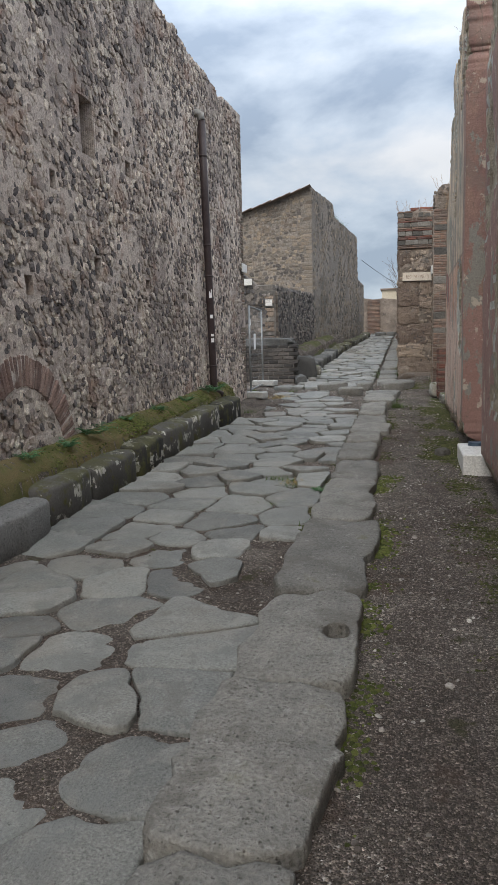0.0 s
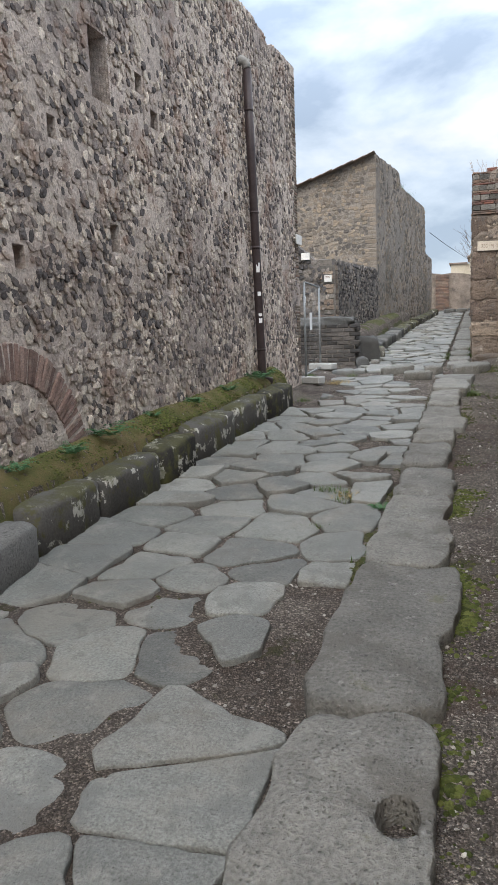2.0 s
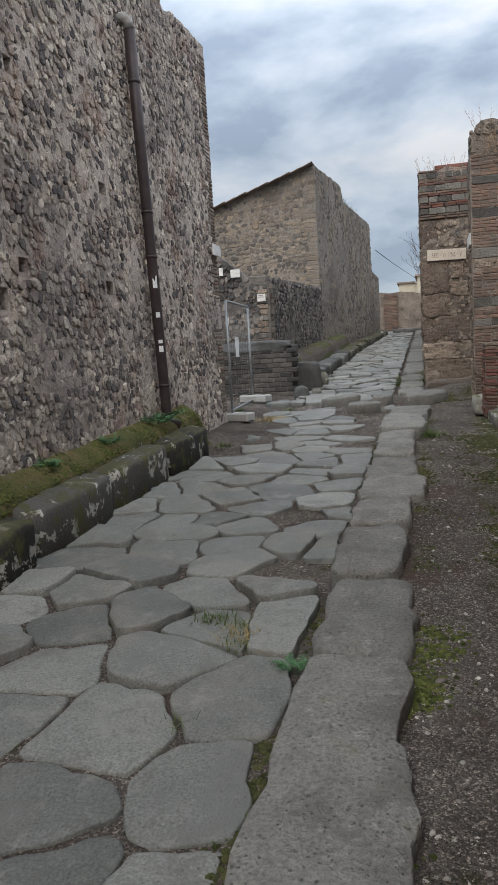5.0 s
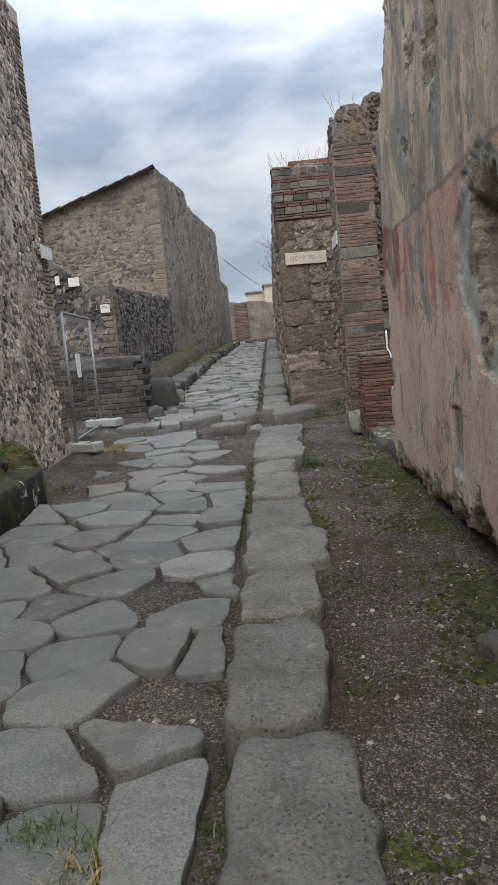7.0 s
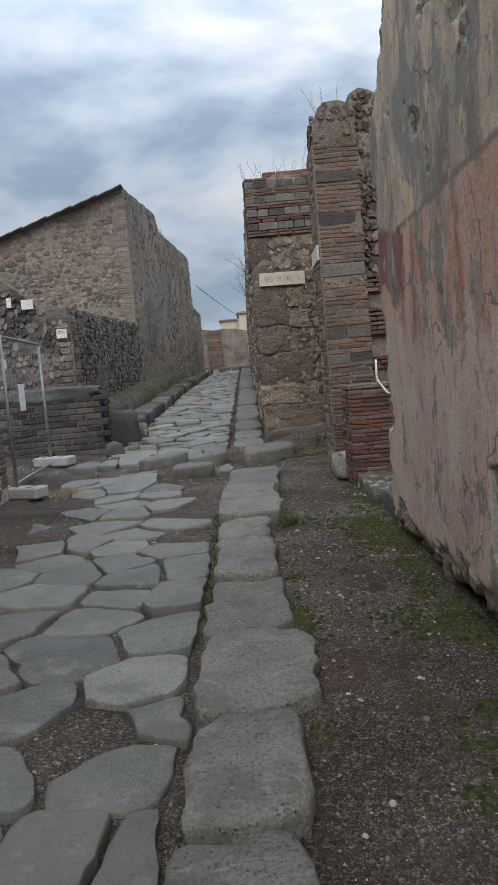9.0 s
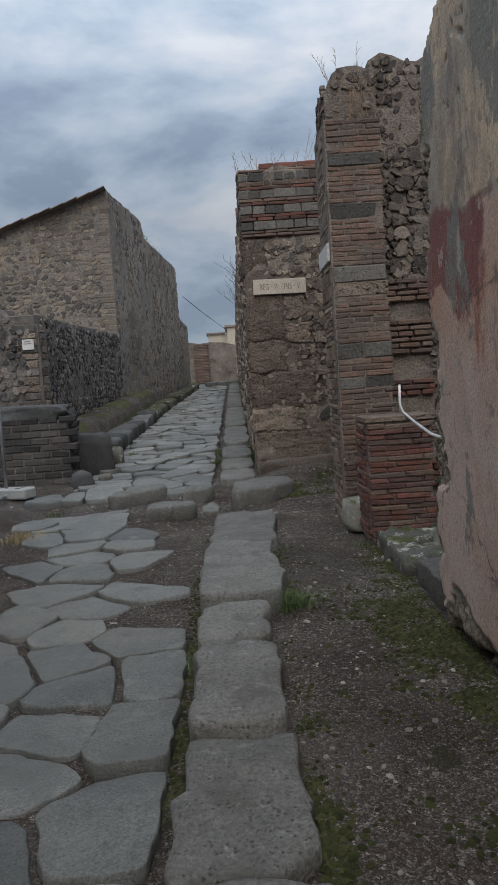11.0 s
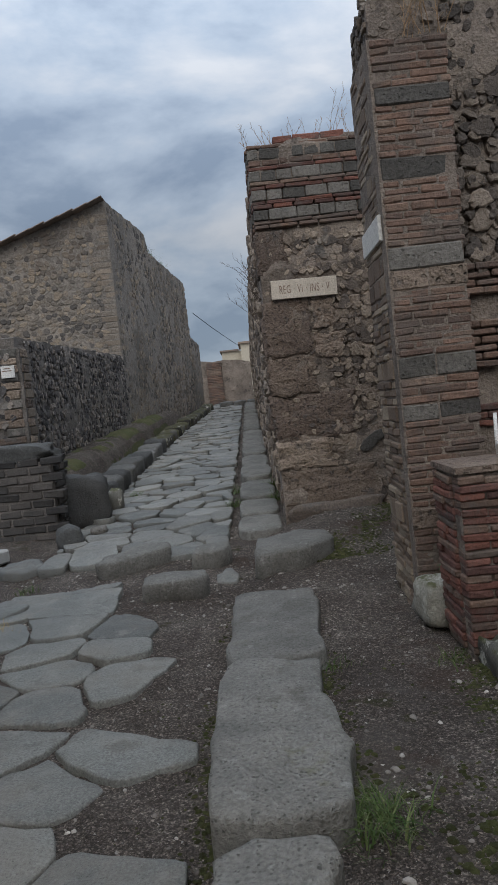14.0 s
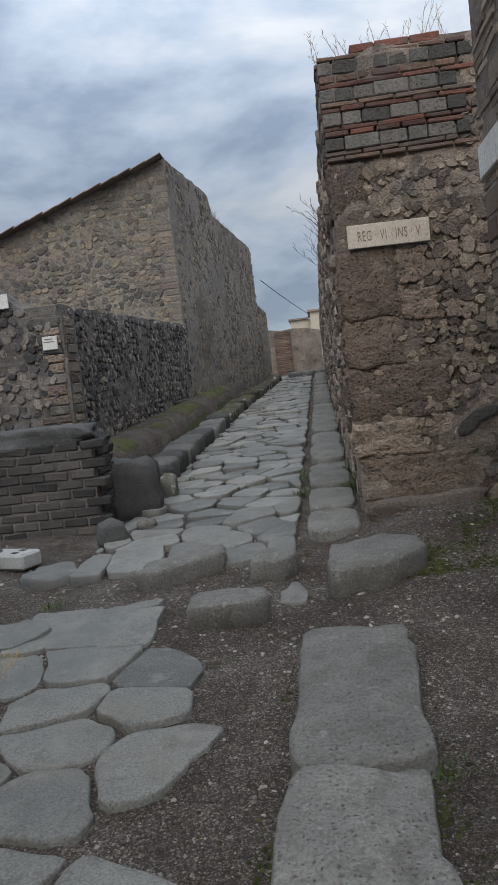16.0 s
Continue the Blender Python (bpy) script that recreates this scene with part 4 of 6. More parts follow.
def paving_seeds():
    r = random.Random(11)
    seeds = list(SEEDS_A + SEEDS_B + SEEDS_C)
    y = -1.6
    while y < 46.5:
        x = -2.62 + r.uniform(0, 0.2)
        while x < -0.62:
            q = (x + r.uniform(-0.1, 0.1), y + r.uniform(-0.14, 0.14))
            near = 0.36 if y < 17 else r.choice((0.24, 0.32, 0.4))
            if not 15.7 < q[1] < 17.5 and all((q[0] - a) ** 2 + (q[1] - b) ** 2 > near ** 2 for a, b in seeds + GRAVEL):
                seeds.append(q)
            x += r.uniform(0.36, 0.62)
        y += 0.2 if y < 17 else 0.16
    return seeds


road = thing("road", "ancient street paved with large worn grey basalt slabs", "road", kind="structure")


def pave():
    r = random.Random(5)
    seeds = paving_seeds()
    far_v, far_f = [], []
    count = 0
    for k, s in enumerate(seeds):
        near = [o for o in seeds + GRAVEL if o != s and abs(o[0] - s[0]) < 1.5 and abs(o[1] - s[1]) < 1.5]
        box = (max(-2.84 if s[1] < 13 else -2.5, s[0] - 0.62), s[1] - 0.42, min(-0.61 if s[1] < 5.5 else -0.65, s[0] + 0.62), s[1] + 0.42)
        poly = clip_cell(s, near, box)
        if not poly or len(poly) < 3:
            continue
        c = sum(poly, Vector((0, 0))) / len(poly)
        gap = r.uniform(0.01, 0.028)
        size = sum((p - c).length for p in poly) / len(poly)
        if size < 0.09:
            continue
        poly = [c + (p - c) * (1 - gap / size) for p in poly]
        clean = [p for i, p in enumerate(poly) if (p - poly[i - 1]).length > 0.035]
        if len(clean) < 3:
            continue
        lively = 1.0 if 7 < c.y < 13.5 or c.y > 17 else 0.4
        z = road_z(c.y) + r.uniform(-0.006, 0.016 + 0.026 * lively) + (0.02 if c.y > 17 else 0)
        slope = 0.034 if c.y < 14 else 0.05
        me = stone_mesh("paving_slab", clean, z - 0.16, z, r.uniform(0.009, 0.018), r.uniform(0.0, 0.01), 0.014,
                        (r.uniform(-0.025, 0.025) * (1 + lively), slope + r.uniform(-0.03, 0.03) * (1 + lively)), k, 9 if c.y < 17 else 4, 1, 0.055)
        if c.y < 19 and count < 300:
            part("paving_slab", me, M_PAVE, road)
            count += 1
        else:
            base = len(far_v)
            far_v += [tuple(v.co) for v in me.vertices]
            far_f += [tuple(i + base for i in p.vertices) for p in me.polygons]
            bpy.data.meshes.remove(me)
    me = bpy.data.meshes.new("far_paving")
    me.from_pydata(far_v, [], far_f)
    me.polygons.foreach_set("use_smooth", [True] * len(me.polygons))
    tagged(part("far_paving", me, M_PAVE_FAR, road), kind="stuff")


M_PAVE_FAR = mat("far_basalt_paving", PAVE_COLS, 3.0, 70, 0.55, 0.45, 0.012, 0.2, True, spots=PAVE_SPOTS)
pave()

# ---- kerb on the walking side: long worn blocks ----
kerb_right = thing("kerb_east", "long worn kerb blocks edging the footpath", "kerb", kind="structure")
JOINTS = (-1.2, -0.2, 0.8, 1.75, 2.72, 3.77, 5.3, 6.9, 7.85, 8.75, 9.4, 10.2, 11.0, 11.85, 12.5, 14.0, 15.5)
RIGHTS = (-0.1, -0.1, -0.08, -0.06, -0.03, -0.04, -0.11, -0.1, -0.17, -0.15, -0.05, -0.12, -0.13, -0.15, -0.06, 0.0)


def bored(me, at, radius, deep):
    """The same stone with a round socket cut into its top."""
    stone = new("stone_tmp", me)
    bm = bmesh.new()
    bmesh.ops.create_cone(bm, cap_ends=True, segments=14, radius1=radius * 0.8, radius2=radius * 1.1, depth=deep * 2)
    for v in bm.verts:
        v.co = Vector((v.co.x * 0.85, v.co.y * 1.15, v.co.z)) + 0.012 * noise.noise_vector(v.co * 30) + Vector(at)
    cutter_me = bpy.data.meshes.new("cutter")
    bm.to_mesh(cutter_me)
    bm.free()
    cutter = new("cutter_tmp", cutter_me)
    mod = stone.modifiers.new("socket", "BOOLEAN")
    mod.operation, mod.solver, mod.object = "DIFFERENCE", "EXACT", cutter
    bpy.context.view_layer.update()
    out = bpy.data.meshes.new_from_object(stone.evaluated_get(bpy.context.evaluated_depsgraph_get()))
    bpy.data.objects.remove(stone)
    bpy.data.objects.remove(cutter)
    out.name = "kerb_block"
    return out


def kerbs():
    r = random.Random(3)
    for i in range(len(JOINTS) - 1):
        y0, y1, xr = JOINTS[i] + (0.012 if i < 7 else 0.022), JOINTS[i + 1] - (0.012 if i < 7 else 0.022), RIGHTS[i]
        xl = -0.57 + r.uniform(-0.02, 0.02)
        poly = [(xl, y0 + r.uniform(-0.01, 0.03)), (xl + (xr - xl) * 0.5, y0), (xr + r.uniform(-0.04, 0.01), y0 + r.uniform(0, 0.06))]
        m = max(2, int((y1 - y0) / 0.35))
        poly += [(xr + r.uniform(-0.06, 0.035), y0 + (y1 - y0) * (k + 0.5) / m) for k in range(m)]
        poly += [(xr + r.uniform(-0.05, 0.01), y1), (xl + r.uniform(0, 0.02), y1)]
        zc = kerb_z((y0 + y1) / 2) + (r.uniform(-0.016, 0.022) if i > 6 else 0)
        me = stone_mesh("kerb_block", poly, zc - 0.42, zc, r.uniform(0.016, 0.026) if i < 7 else r.uniform(0.022, 0.036), 0.006, 0.028, (r.uniform(-0.03, 0.03), (kerb_z(y1) - kerb_z(y0)) / (y1 - y0)), i + 50, 10)
        if y0 < 3.25 < y1:
            me = bored(me, (-0.14, 3.24, zc), 0.08, 0.13)
        part("kerb_block", me, M_KERB, kerb_right)
    y = 17.75
    while y < 44:
        L = r.uniform(0.6, 1.5)
        z = road_z(y + L / 2) + 0.09 + r.uniform(-0.03, 0.04)
        poly = [(-0.55, y), (-0.1, y), (-0.08, y + L * 0.5), (-0.12, y + L - 0.02), (-0.57, y + L - 0.02)]
        part("kerb_block", stone_mesh("kerb_block", poly, z - 0.35, z, 0.03, 0.01, 0.02, (0, 0.05), int(y * 9), 4), M_KERB, kerb_right)
        y += L


kerbs()

# ---- kerb below the tall wall: mossy upright blocks ----
kerb_left = thing("kerb_west", "dark mossy kerb blocks with white lichen", "kerb", kind="structure")


def left_kerbs():
    r = random.Random(8)
    y = 0.2
    k = 0
    for L in (0.9, 1.0, 1.1, 1.2, 1.2, 0.9, 1.15, 0.9, 1.35, 1.5, 1.5, 0.9, 0.75):
        if y + L > 13.7:
            break
        grey = 4.3 < y + L / 2 < 5.3
        z = road_z(y + L / 2) + 0.36 + r.uniform(-0.03, 0.03) - (0.03 if grey else 0)
        xo = -2.72 + r.uniform(-0.03, 0.03) + (0.05 if grey else 0)
        poly = [(-3.12, y + 0.012), (xo - 0.03, y + 0.012 + r.uniform(0, 0.03)), (xo + 0.02, y + L * 0.5), (xo - 0.02, y + L - 0.012), (-3.12, y + L - 0.012)]
        part("kerb_block", stone_mesh("kerb_block", poly, z - 0.6, z, 0.045, 0.02, 0.035, (r.uniform(-0.12, 0), 0.035), k + 90, 6), M_GREYBLOCK if grey else M_LKERB, kerb_left,
             "bare grey lava kerb block" if grey else "")
        y += L
        k += 1
    y = 21.0
    while y < 43:
        L = r.uniform(0.6, 1.2)
        x = float(np.interp(y, (20, 30, 44), (-2.4, -2.35, -1.9)))
        z = road_z(y + L / 2) + 0.26 + r.uniform(-0.04, 0.05)
        poly = [(x - 0.45, y), (x, y + 0.02), (x + 0.03, y + L * 0.5), (x, y + L - 0.03), (x - 0.45, y + L - 0.02)]
        part("kerb_block", stone_mesh("kerb_block", poly, z - 0.5, z, 0.05, 0.03, 0.04, (0, 0.05), int(y * 7), 5), M_GREYBLOCK if y < 27 else M_LKERB, kerb_left)
        y += L


left_kerbs()

for i, (xa, xb) in enumerate(((-1.7, -1.1), (-1.05, -0.5), (-0.45, 0.1))):
    zt = road_z(44.6) + 0.22
    tagged(part("stepping_stone", stone_mesh("stepping_stone", [(xa, 44.4), (xb, 44.4), (xb, 44.85), (xa, 44.85)], zt - 0.4, zt, 0.04, 0.02, 0.03, (0, 0), 500 + i, 4), M_GREYBLOCK),
           "dark lava stepping stone far up the street", "stone", "stones of the far crossing")

# ---- bricks and blocks set one by one ----
BRICKS = {}


def block(name, x, y, z, sx, sy, sz, material, parent, bevel=0.008, wob=0.011, turn=0.0, kinds=5):
    """One brick or block, its base's middle at x, y, z. Alike blocks share a mesh."""
    key = (name, round(sx, 2), round(sy, 2), round(sz, 2), material.name, rng.randrange(kinds))
    if key not in BRICKS:
        me = box_mesh(name, sx, sy, sz, bevel, wob, rng.uniform(0, 99))
        me.materials.append(material)
        BRICKS[key] = me
    ob = new(name, BRICKS[key])
    ob.parent = parent
    ob.matrix_parent_inverse = world_of(parent).inverted()
    ob.matrix_basis = pose(x, y, z, rng.uniform(-1, 1), rng.uniform(-1.2, 1.2), turn + rng.uniform(-1.5, 1.5))
    return ob


def course(parent, x0, x1, y0, y1, z, h, length, material, name="brick", sides=("front", "left"), odd=False, kinds=4):
    """One course round the corner of a pier: along its front at y0 and its left side at x0."""
    t = 0.12
    if "front" in sides:
        x = x0 + (length * 0.5 if odd else 0)
        if odd:
            block(name, x0 + length * 0.25, y0 + t / 2 - 0.01, z, length * 0.5 - 0.008, t, h, material, parent)
        while x < x1 - 0.05:
            w = min(length * rng.choice((0.7, 1.0, 1.0, 1.25)), x1 - x)
            block(name, x + w / 2, y0 + t / 2 - 0.01 + rng.uniform(-0.006, 0.007), z, round(w - 0.008, 2), t, h, material, parent, kinds=kinds)
            x += w
    if "left" in sides:
        y = y0 + t + (length * 0.5 if not odd else 0)
        if not odd:
            block(name, x0 + t / 2 - 0.01, y0 + t + length * 0.25, z, t, length * 0.5 - 0.008, h, material, parent)
        while y < y1 - 0.05:
            w = min(length * rng.choice((0.7, 1.0, 1.0, 1.25)), y1 - y)
            block(name, x0 + t / 2 - 0.01 + rng.uniform(-0.01, 0.004), y + w / 2, z, t, round(w - 0.008, 2), h, material, parent, kinds=kinds)
            y += w


def slab_core(name, x0, x1, y0, y1, z0, z1, material, parent):
    me = box_mesh(name, x1 - x0, y1 - y0, z1 - z0, 0.0)
    for v in me.vertices:
        v.co += Vector(((x0 + x1) / 2, (y0 + y1) / 2, z0))
    return part(name, me, material, parent)


# the tall brick pier
tall_pier = thing("brick_pier", "tall ruined pier of thin red bricks and grey tuff", "pier", at=(0.9, 15.1, 0.4))
slab_core("core", BP_X0 - 0.028, BP_X1 - 0.02, BP_Y0 - 0.002, BP_Y1, 0.3, 4.0, M_MORTAR_DARK, tall_pier)
z, k = 0.45, 0
pattern = "bbbbbbbbbbbbtbbbbbbbbbbbbtbbbtbbbbbbbbbttbbbbbbbbbtbbbbbbbt"
while z < 3.98:
    tuff = pattern[k % len(pattern)] == "t"
    h = rng.choice((0.1, 0.12, 0.13)) if tuff else rng.choice((0.036, 0.042, 0.048))
    lean = 0.015 * (z / 4)
    course(tall_pier, BP_X0 - 0.03 + lean, BP_X1 + 0.0, BP_Y0, BP_Y1, z, h, 0.46 if tuff else 0.23,
           (M_GREYTUFF if k % 3 else M_TUFF) if tuff else M_BRICK, "tuff_block" if tuff else "brick", ("front",), bool(k % 2))
    course(tall_pier, BP_X0 - 0.03 + lean, BP_X1, BP_Y0, BP_Y1, z, h, 0.22, M_BRICK_PALE, "brick", ("left",), bool(k % 2))
    z += h + 0.005
    k += 1
wall_sheet("ruined_top", (BP_X0 + 0.0, 14.86), (BP_X1 - 0.02, 14.86), 0.62, lambda u: 3.9, lambda u: 4.44 - 0.2 * step(0.12, 0, u) + 0.07 * rough(u, 4, 6), M_MORTAR_DARK, (), 0.07, 0.07, 0.03, tall_pier)
rubble("top_rubble", (BP_X0, 14.86), (BP_X1 - 0.03, 14.86), lambda u: 3.95, lambda u: 4.46 - 0.2 * step(0.12, 0, u), 0.085, M_RUBBLE_DARK, tall_pier, None, 0.025, 1.1, 31, 0.95)
rubble("top_rubble", (BP_X0, 15.48), (BP_X0, 14.9), lambda u: 3.95, lambda u: 4.36, 0.085, M_RUBBLE_DARK, tall_pier, None, 0.02, 1.1, 32, 0.95)
# tile courses in the recessed wall beside it
for zz, nn, mm in ((0.75, 5, M_BRICK_RED), (1.22, 4, M_BRICK), (1.6, 3, M_BRICK_RED), (1.98, 6, M_BRICK), (2.45, 4, M_BRICK)):
    for q in range(nn):
        course(wall_recess, BP_X1 + 0.01, BP_X1 + 0.42, 15.02, 15.1, zz + q * 0.052, 0.042, 0.2, mm, "brick", ("front",), bool(q % 2))

# the low brick pier
low_pier = thing("low_brick_pier", "low squat pier of dark red thin bricks", "pier", at=(1.0, 14.2, 0.55))
slab_core("core", 0.718, 1.2, 13.978, 14.45, 0.4, 1.44, M_MORTAR_DARK, low_pier)
z, k = 0.5, 0
while z < 1.42:
    grow = 0.02 * rough(z, 0, 4)
    course(low_pier, 0.71 - grow, 1.22, 13.97 - grow, 14.46, z, 0.04, 0.28, M_BRICK if k % 3 == 0 else M_BRICK_RED, "brick", ("front", "left"), bool(k % 2), 3)
    z += 0.042
    k += 1
slab_core("capping", 0.7, 1.24, 13.96, 14.47, 1.44, 1.475, M_TUFF, low_pier)

# stones of the old threshold between plaster and piers
LEDGE = thing("threshold_ledge", "low masonry ledge topped with moss and lichen", "ledge", at=(1.0, 13.5, 0.45))
M_LEDGE = mat("lichened_ledge_stone", [(0.12, 0.115, 0.1), (0.2, 0.19, 0.165), (0.3, 0.29, 0.25)], 5, 60, 0.9, 0.8, 0.03, 0.3, spots=((9, 0.55, 0.62, (0.5, 0.49, 0.43), 0.8),), moss=(7, 0.47, (0.075, 0.08, 0.022), 0.85))
for i, (sx, sy, sz, x, y) in enumerate(((0.3, 0.45, 0.4, 0.9, 13.72), (0.34, 0.4, 0.38, 0.93, 13.28), (0.4, 0.5, 0.39, 1.2, 13.66), (0.4, 0.42, 0.36, 1.22, 13.22), (0.26, 0.3, 0.24, 0.78, 13.5))):
    part("ledge_stone", rock_mesh("ledge_stone", sx * 1.12, sy * 1.12, sz, 130 + i, 0.88, 4), M_LEDGE, LEDGE).matrix_basis = pose(x, y, 0.22)
doorstep = tagged(part("stone_block", stone_mesh("stone_block", [(0.8, 12.32), (1.25, 12.3), (1.27, 12.95), (0.8, 12.98)], 0.2, 0.62, 0.02, 0.005, 0.012, (0, 0), 310, 6), M_GREYTUFF),
                  "squared pale grey stone block on the ledge", "stone block")
pale_block = tagged(part("pale_stone", rock_mesh("pale_stone", 0.26, 0.3, 0.3, 5, 0.8), M_LEDGE), "whitish lichened stone between the brick piers", "stone")
pale_block.matrix_basis = pose(0.72, 14.63, 0.47, 0, 0, 10)
conduit = thing("conduit", "bent white plastic electrical conduit", "conduit", at=(1.08, 14.4, 1.5))
tube("pipe", [(1.08, 14.44, 1.47), (1.08, 14.44, 1.56), (1.08, 14.43, 1.71)], 0.011, M_WHITEPLASTIC, conduit)
tube("pipe", [(1.08, 14.44, 1.545), (1.05, 14.2, 1.49), (0.97, 13.5, 1.45), (0.82, 12.5, 1.44), (0.8, 12.2, 1.44)], 0.009, M_WHITEPLASTIC, conduit)

# marble doorstep of the doorway in the plastered wall
marble = tagged(part("marble_doorstep", box_mesh("marble_doorstep", 0.6, 0.9, 0.24, 0.012, 0.006), M_WHITE), "white marble doorstep in a doorway", "doorstep")
marble.matrix_basis = pose(1.0, 7.87, 0.2)
lid = tagged(part("plastic_lid", bmesh.new(), M_BLUE), "small dark blue round plastic lid on the doorstep", "lid")
bm = bmesh.new()
bmesh.ops.create_cone(bm, cap_ends=True, segments=24, radius1=0.085, radius2=0.08, depth=0.04)
bmesh.ops.translate(bm, verts=bm.verts, vec=(0.88, 8.12, 0.459))
bm.to_mesh(lid.data)
bm.free()
fallen = tagged(part("fallen_stone", rock_mesh("fallen_stone", 0.16, 0.14, 0.11, 9, 0.55), M_GREYTUFF), "loose grey stone on the footpath by the wall", "stone")
fallen.matrix_basis = pose(0.55, 8.42, ground_z(0.55, 8.42) - 0.025, 0, 0, 25)

# ---- corner pier: brick bands, squared tuff, big quoins ----
x0 = -0.06
z = 3.66
for kind in ("b", "b", "t", "b", "b", "t", "b", "b", "t", "b", "B", "t", "b"):
    h = {"b": 0.036, "B": 0.055, "t": 0.105}[kind]
    L = {"b": 0.3, "B": 0.27, "t": 0.23}[kind]
    m = {"b": rng.choice((M_BRICK_RED, M_BRICK, M_BRICK_RED)), "B": M_BRICK, "t": M_GREYTUFF}[kind]
    reach = 1.15 + rng.uniform(-0.15, 0.25)
    course(wall_pier, x0, x0 + reach, PY - 0.02, PY + 0.72, z, h, L, m, "tuff_block" if kind == "t" else "brick", ("front", "left"), rng.random() < 0.5, 3)
    z += h + 0.006
course(wall_pier, x0 + 0.28, x0 + 1.0, PY - 0.01, PY + 0.7, z, 0.07, 0.28, M_BRICK_RED, "brick", ("front",), False)
for i, (u0, u1, za, zb, m) in enumerate(((0.0, 0.47, 2.36, 2.9, M_TUFF), (0.5, 0.78, 2.3, 2.55, M_TUFF), (0.0, 0.48, 1.96, 2.33, M_TUFF), (0.01, 0.8, 1.5, 1.93, M_TUFF),
                                         (0.0, 0.58, 1.19, 1.47, M_TUFF), (0.05, 0.98, 0.82, 1.16, M_TUFF), (0.0, 0.3, 3.2, 3.62, M_TUFF), (0.5, 0.72, 2.62, 2.88, M_TUFF))):
    w, h = u1 - u0, zb - za
    me = rock_mesh("tuff_block", w * 1.04, 0.24, h * 1.06, 40 + i, 0.95, 5)
    ob = part("tuff_block", me, m, wall_pier)
    ob.matrix_basis = pose(x0 + (u0 + u1) / 2, PY + 0.092, za - 0.01)
patch = part("mortar_patch", stone_mesh("mortar_patch", [(0, 0), (0.13, 0.02), (0.2, 0.12), (0.36, 0.16), (0.4, 0.25), (0.18, 0.22), (0.05, 0.14), (-0.02, 0.05)], 0, 0.05, 0.01, 0.0, 0.01, (0, 0), 61, 5), M_GREYTUFF, wall_pier, "smooth grey mortar patch")
patch.matrix_basis = pose(0.78, PY - 0.0, 1.28, 90, 0, 0)
part("base_rubble", rock_mesh("base_rubble", 1.0, 0.35, 0.28, 71, 0.7, 4), M_RUBBLE_BROWN, wall_pier).matrix_basis = pose(0.5, PY + 0.06, 0.56)
part("base_rubble", rock_mesh("base_rubble", 1.2, 0.35, 0.24, 72, 0.7, 4), M_TUFF, wall_pier).matrix_basis = pose(1.55, PY + 0.06, 0.56)


def plaque(name, label, m, w, h, text="", t=0.025, material=M_MARBLE_SIGN, lines=0):
    """A flat plate, facing its own -y, its lower left corner at the origin."""
    root = tagged(new(name), label, "sign")
    body = part("plate", box_mesh("plate", w, t, h, 0.004), material, root)
    body.matrix_basis = pose(w / 2, 0, 0)
    if text:
        cu = bpy.data.curves.new("letters", "FONT")
        cu.body, cu.size, cu.extrude, cu.space_character = text, h * 0.62, 0.001, 1.15
        tmp = new("letters_tmp", cu)
        bpy.context.view_layer.update()
        me = bpy.data.meshes.new_from_object(tmp.evaluated_get(bpy.context.evaluated_depsgraph_get()))
        bpy.data.objects.remove(tmp)
        xs = [v.co.x for v in me.vertices]
        f = w * 0.76 / (max(xs) - min(xs))
        me.materials.clear()
        letters = part("lettering", me, M_INK, root)
        letters.matrix_basis = pose(w * 0.12, -t / 2 - 0.0015, h * 0.28, 90) @ Matrix.Diagonal((f, 1, 1, 1))
    for i in range(lines):
        bar = part("text_line", box_mesh("text_line", w * (0.7 if i % 2 else 0.55), 0.002, h * 0.07, 0), M_INK, root)
        bar.matrix_basis = pose(w * 0.45, -t / 2 - 0.0015, h * (0.75 - 0.2 * i))
    root.matrix_basis = m
    return root


plaque("street_sign", "long marble street plaque with incised capital letters", pose(0.04, PY - 0.06, 2.93, 0, 1.0, 0), 0.67, 0.19, "REG \u00b7 VI \u00b7 INS \u00b7 V")
plaque("marble_plaque", "blank white marble plaque on the pier's side", pose(BP_X0 - 0.04, 15.48, 2.82, 0, 0, -90), 0.62, 0.16, material=M_WHITE)
plaque("marble_plaque", "small white marble plaque high on the rubble wall", pose(BIG_X + 0.07, 15.05, 3.04, 0, 0, 90), 0.42, 0.17, material=M_WHITE)
plaque("wall_notice", "white information plate on the dark rubble wall", pose(-4.31, 20.65, 3.21), 0.22, 0.18, material=M_WHITE)
plaque("wall_notice", "white information plate on the stone quoin", pose(-3.72, 20.66, 2.63), 0.19, 0.17, material=M_WHITE, lines=2)
plaque("wall_notice", "little white plate on the dark rubble wall", pose(-4.58, 20.65, 3.27), 0.09, 0.18, material=M_WHITE)

# ---- corner bricks and the blocked arch of the tall wall ----
z, k = 0.6, 0
while z < 6.0:
    L = 0.4 if (k // 4) % 2 else 0.24
    block("brick", BIG_X - 0.05, 15.5 - L / 2 - 0.012, z, 0.12, round(L, 2), 0.045, M_QUOIN if k % 3 else M_BRICK, wall_west, kinds=3)
    z += 0.056
    k += 1
M_ARCH = mat("dusty_arch_brick", [(0.17, 0.115, 0.098), (0.25, 0.165, 0.137), (0.3, 0.215, 0.178)], 4, 60, 0.95, 1.0, 0.02, 0.3, share=0.4,
             spots=((5, 0.54, 0.64, (0.33, 0.28, 0.245), 0.5), (9, 0.58, 0.66, (0.1, 0.085, 0.08), 0.5)), speck=1.4)
arch_shapes = []
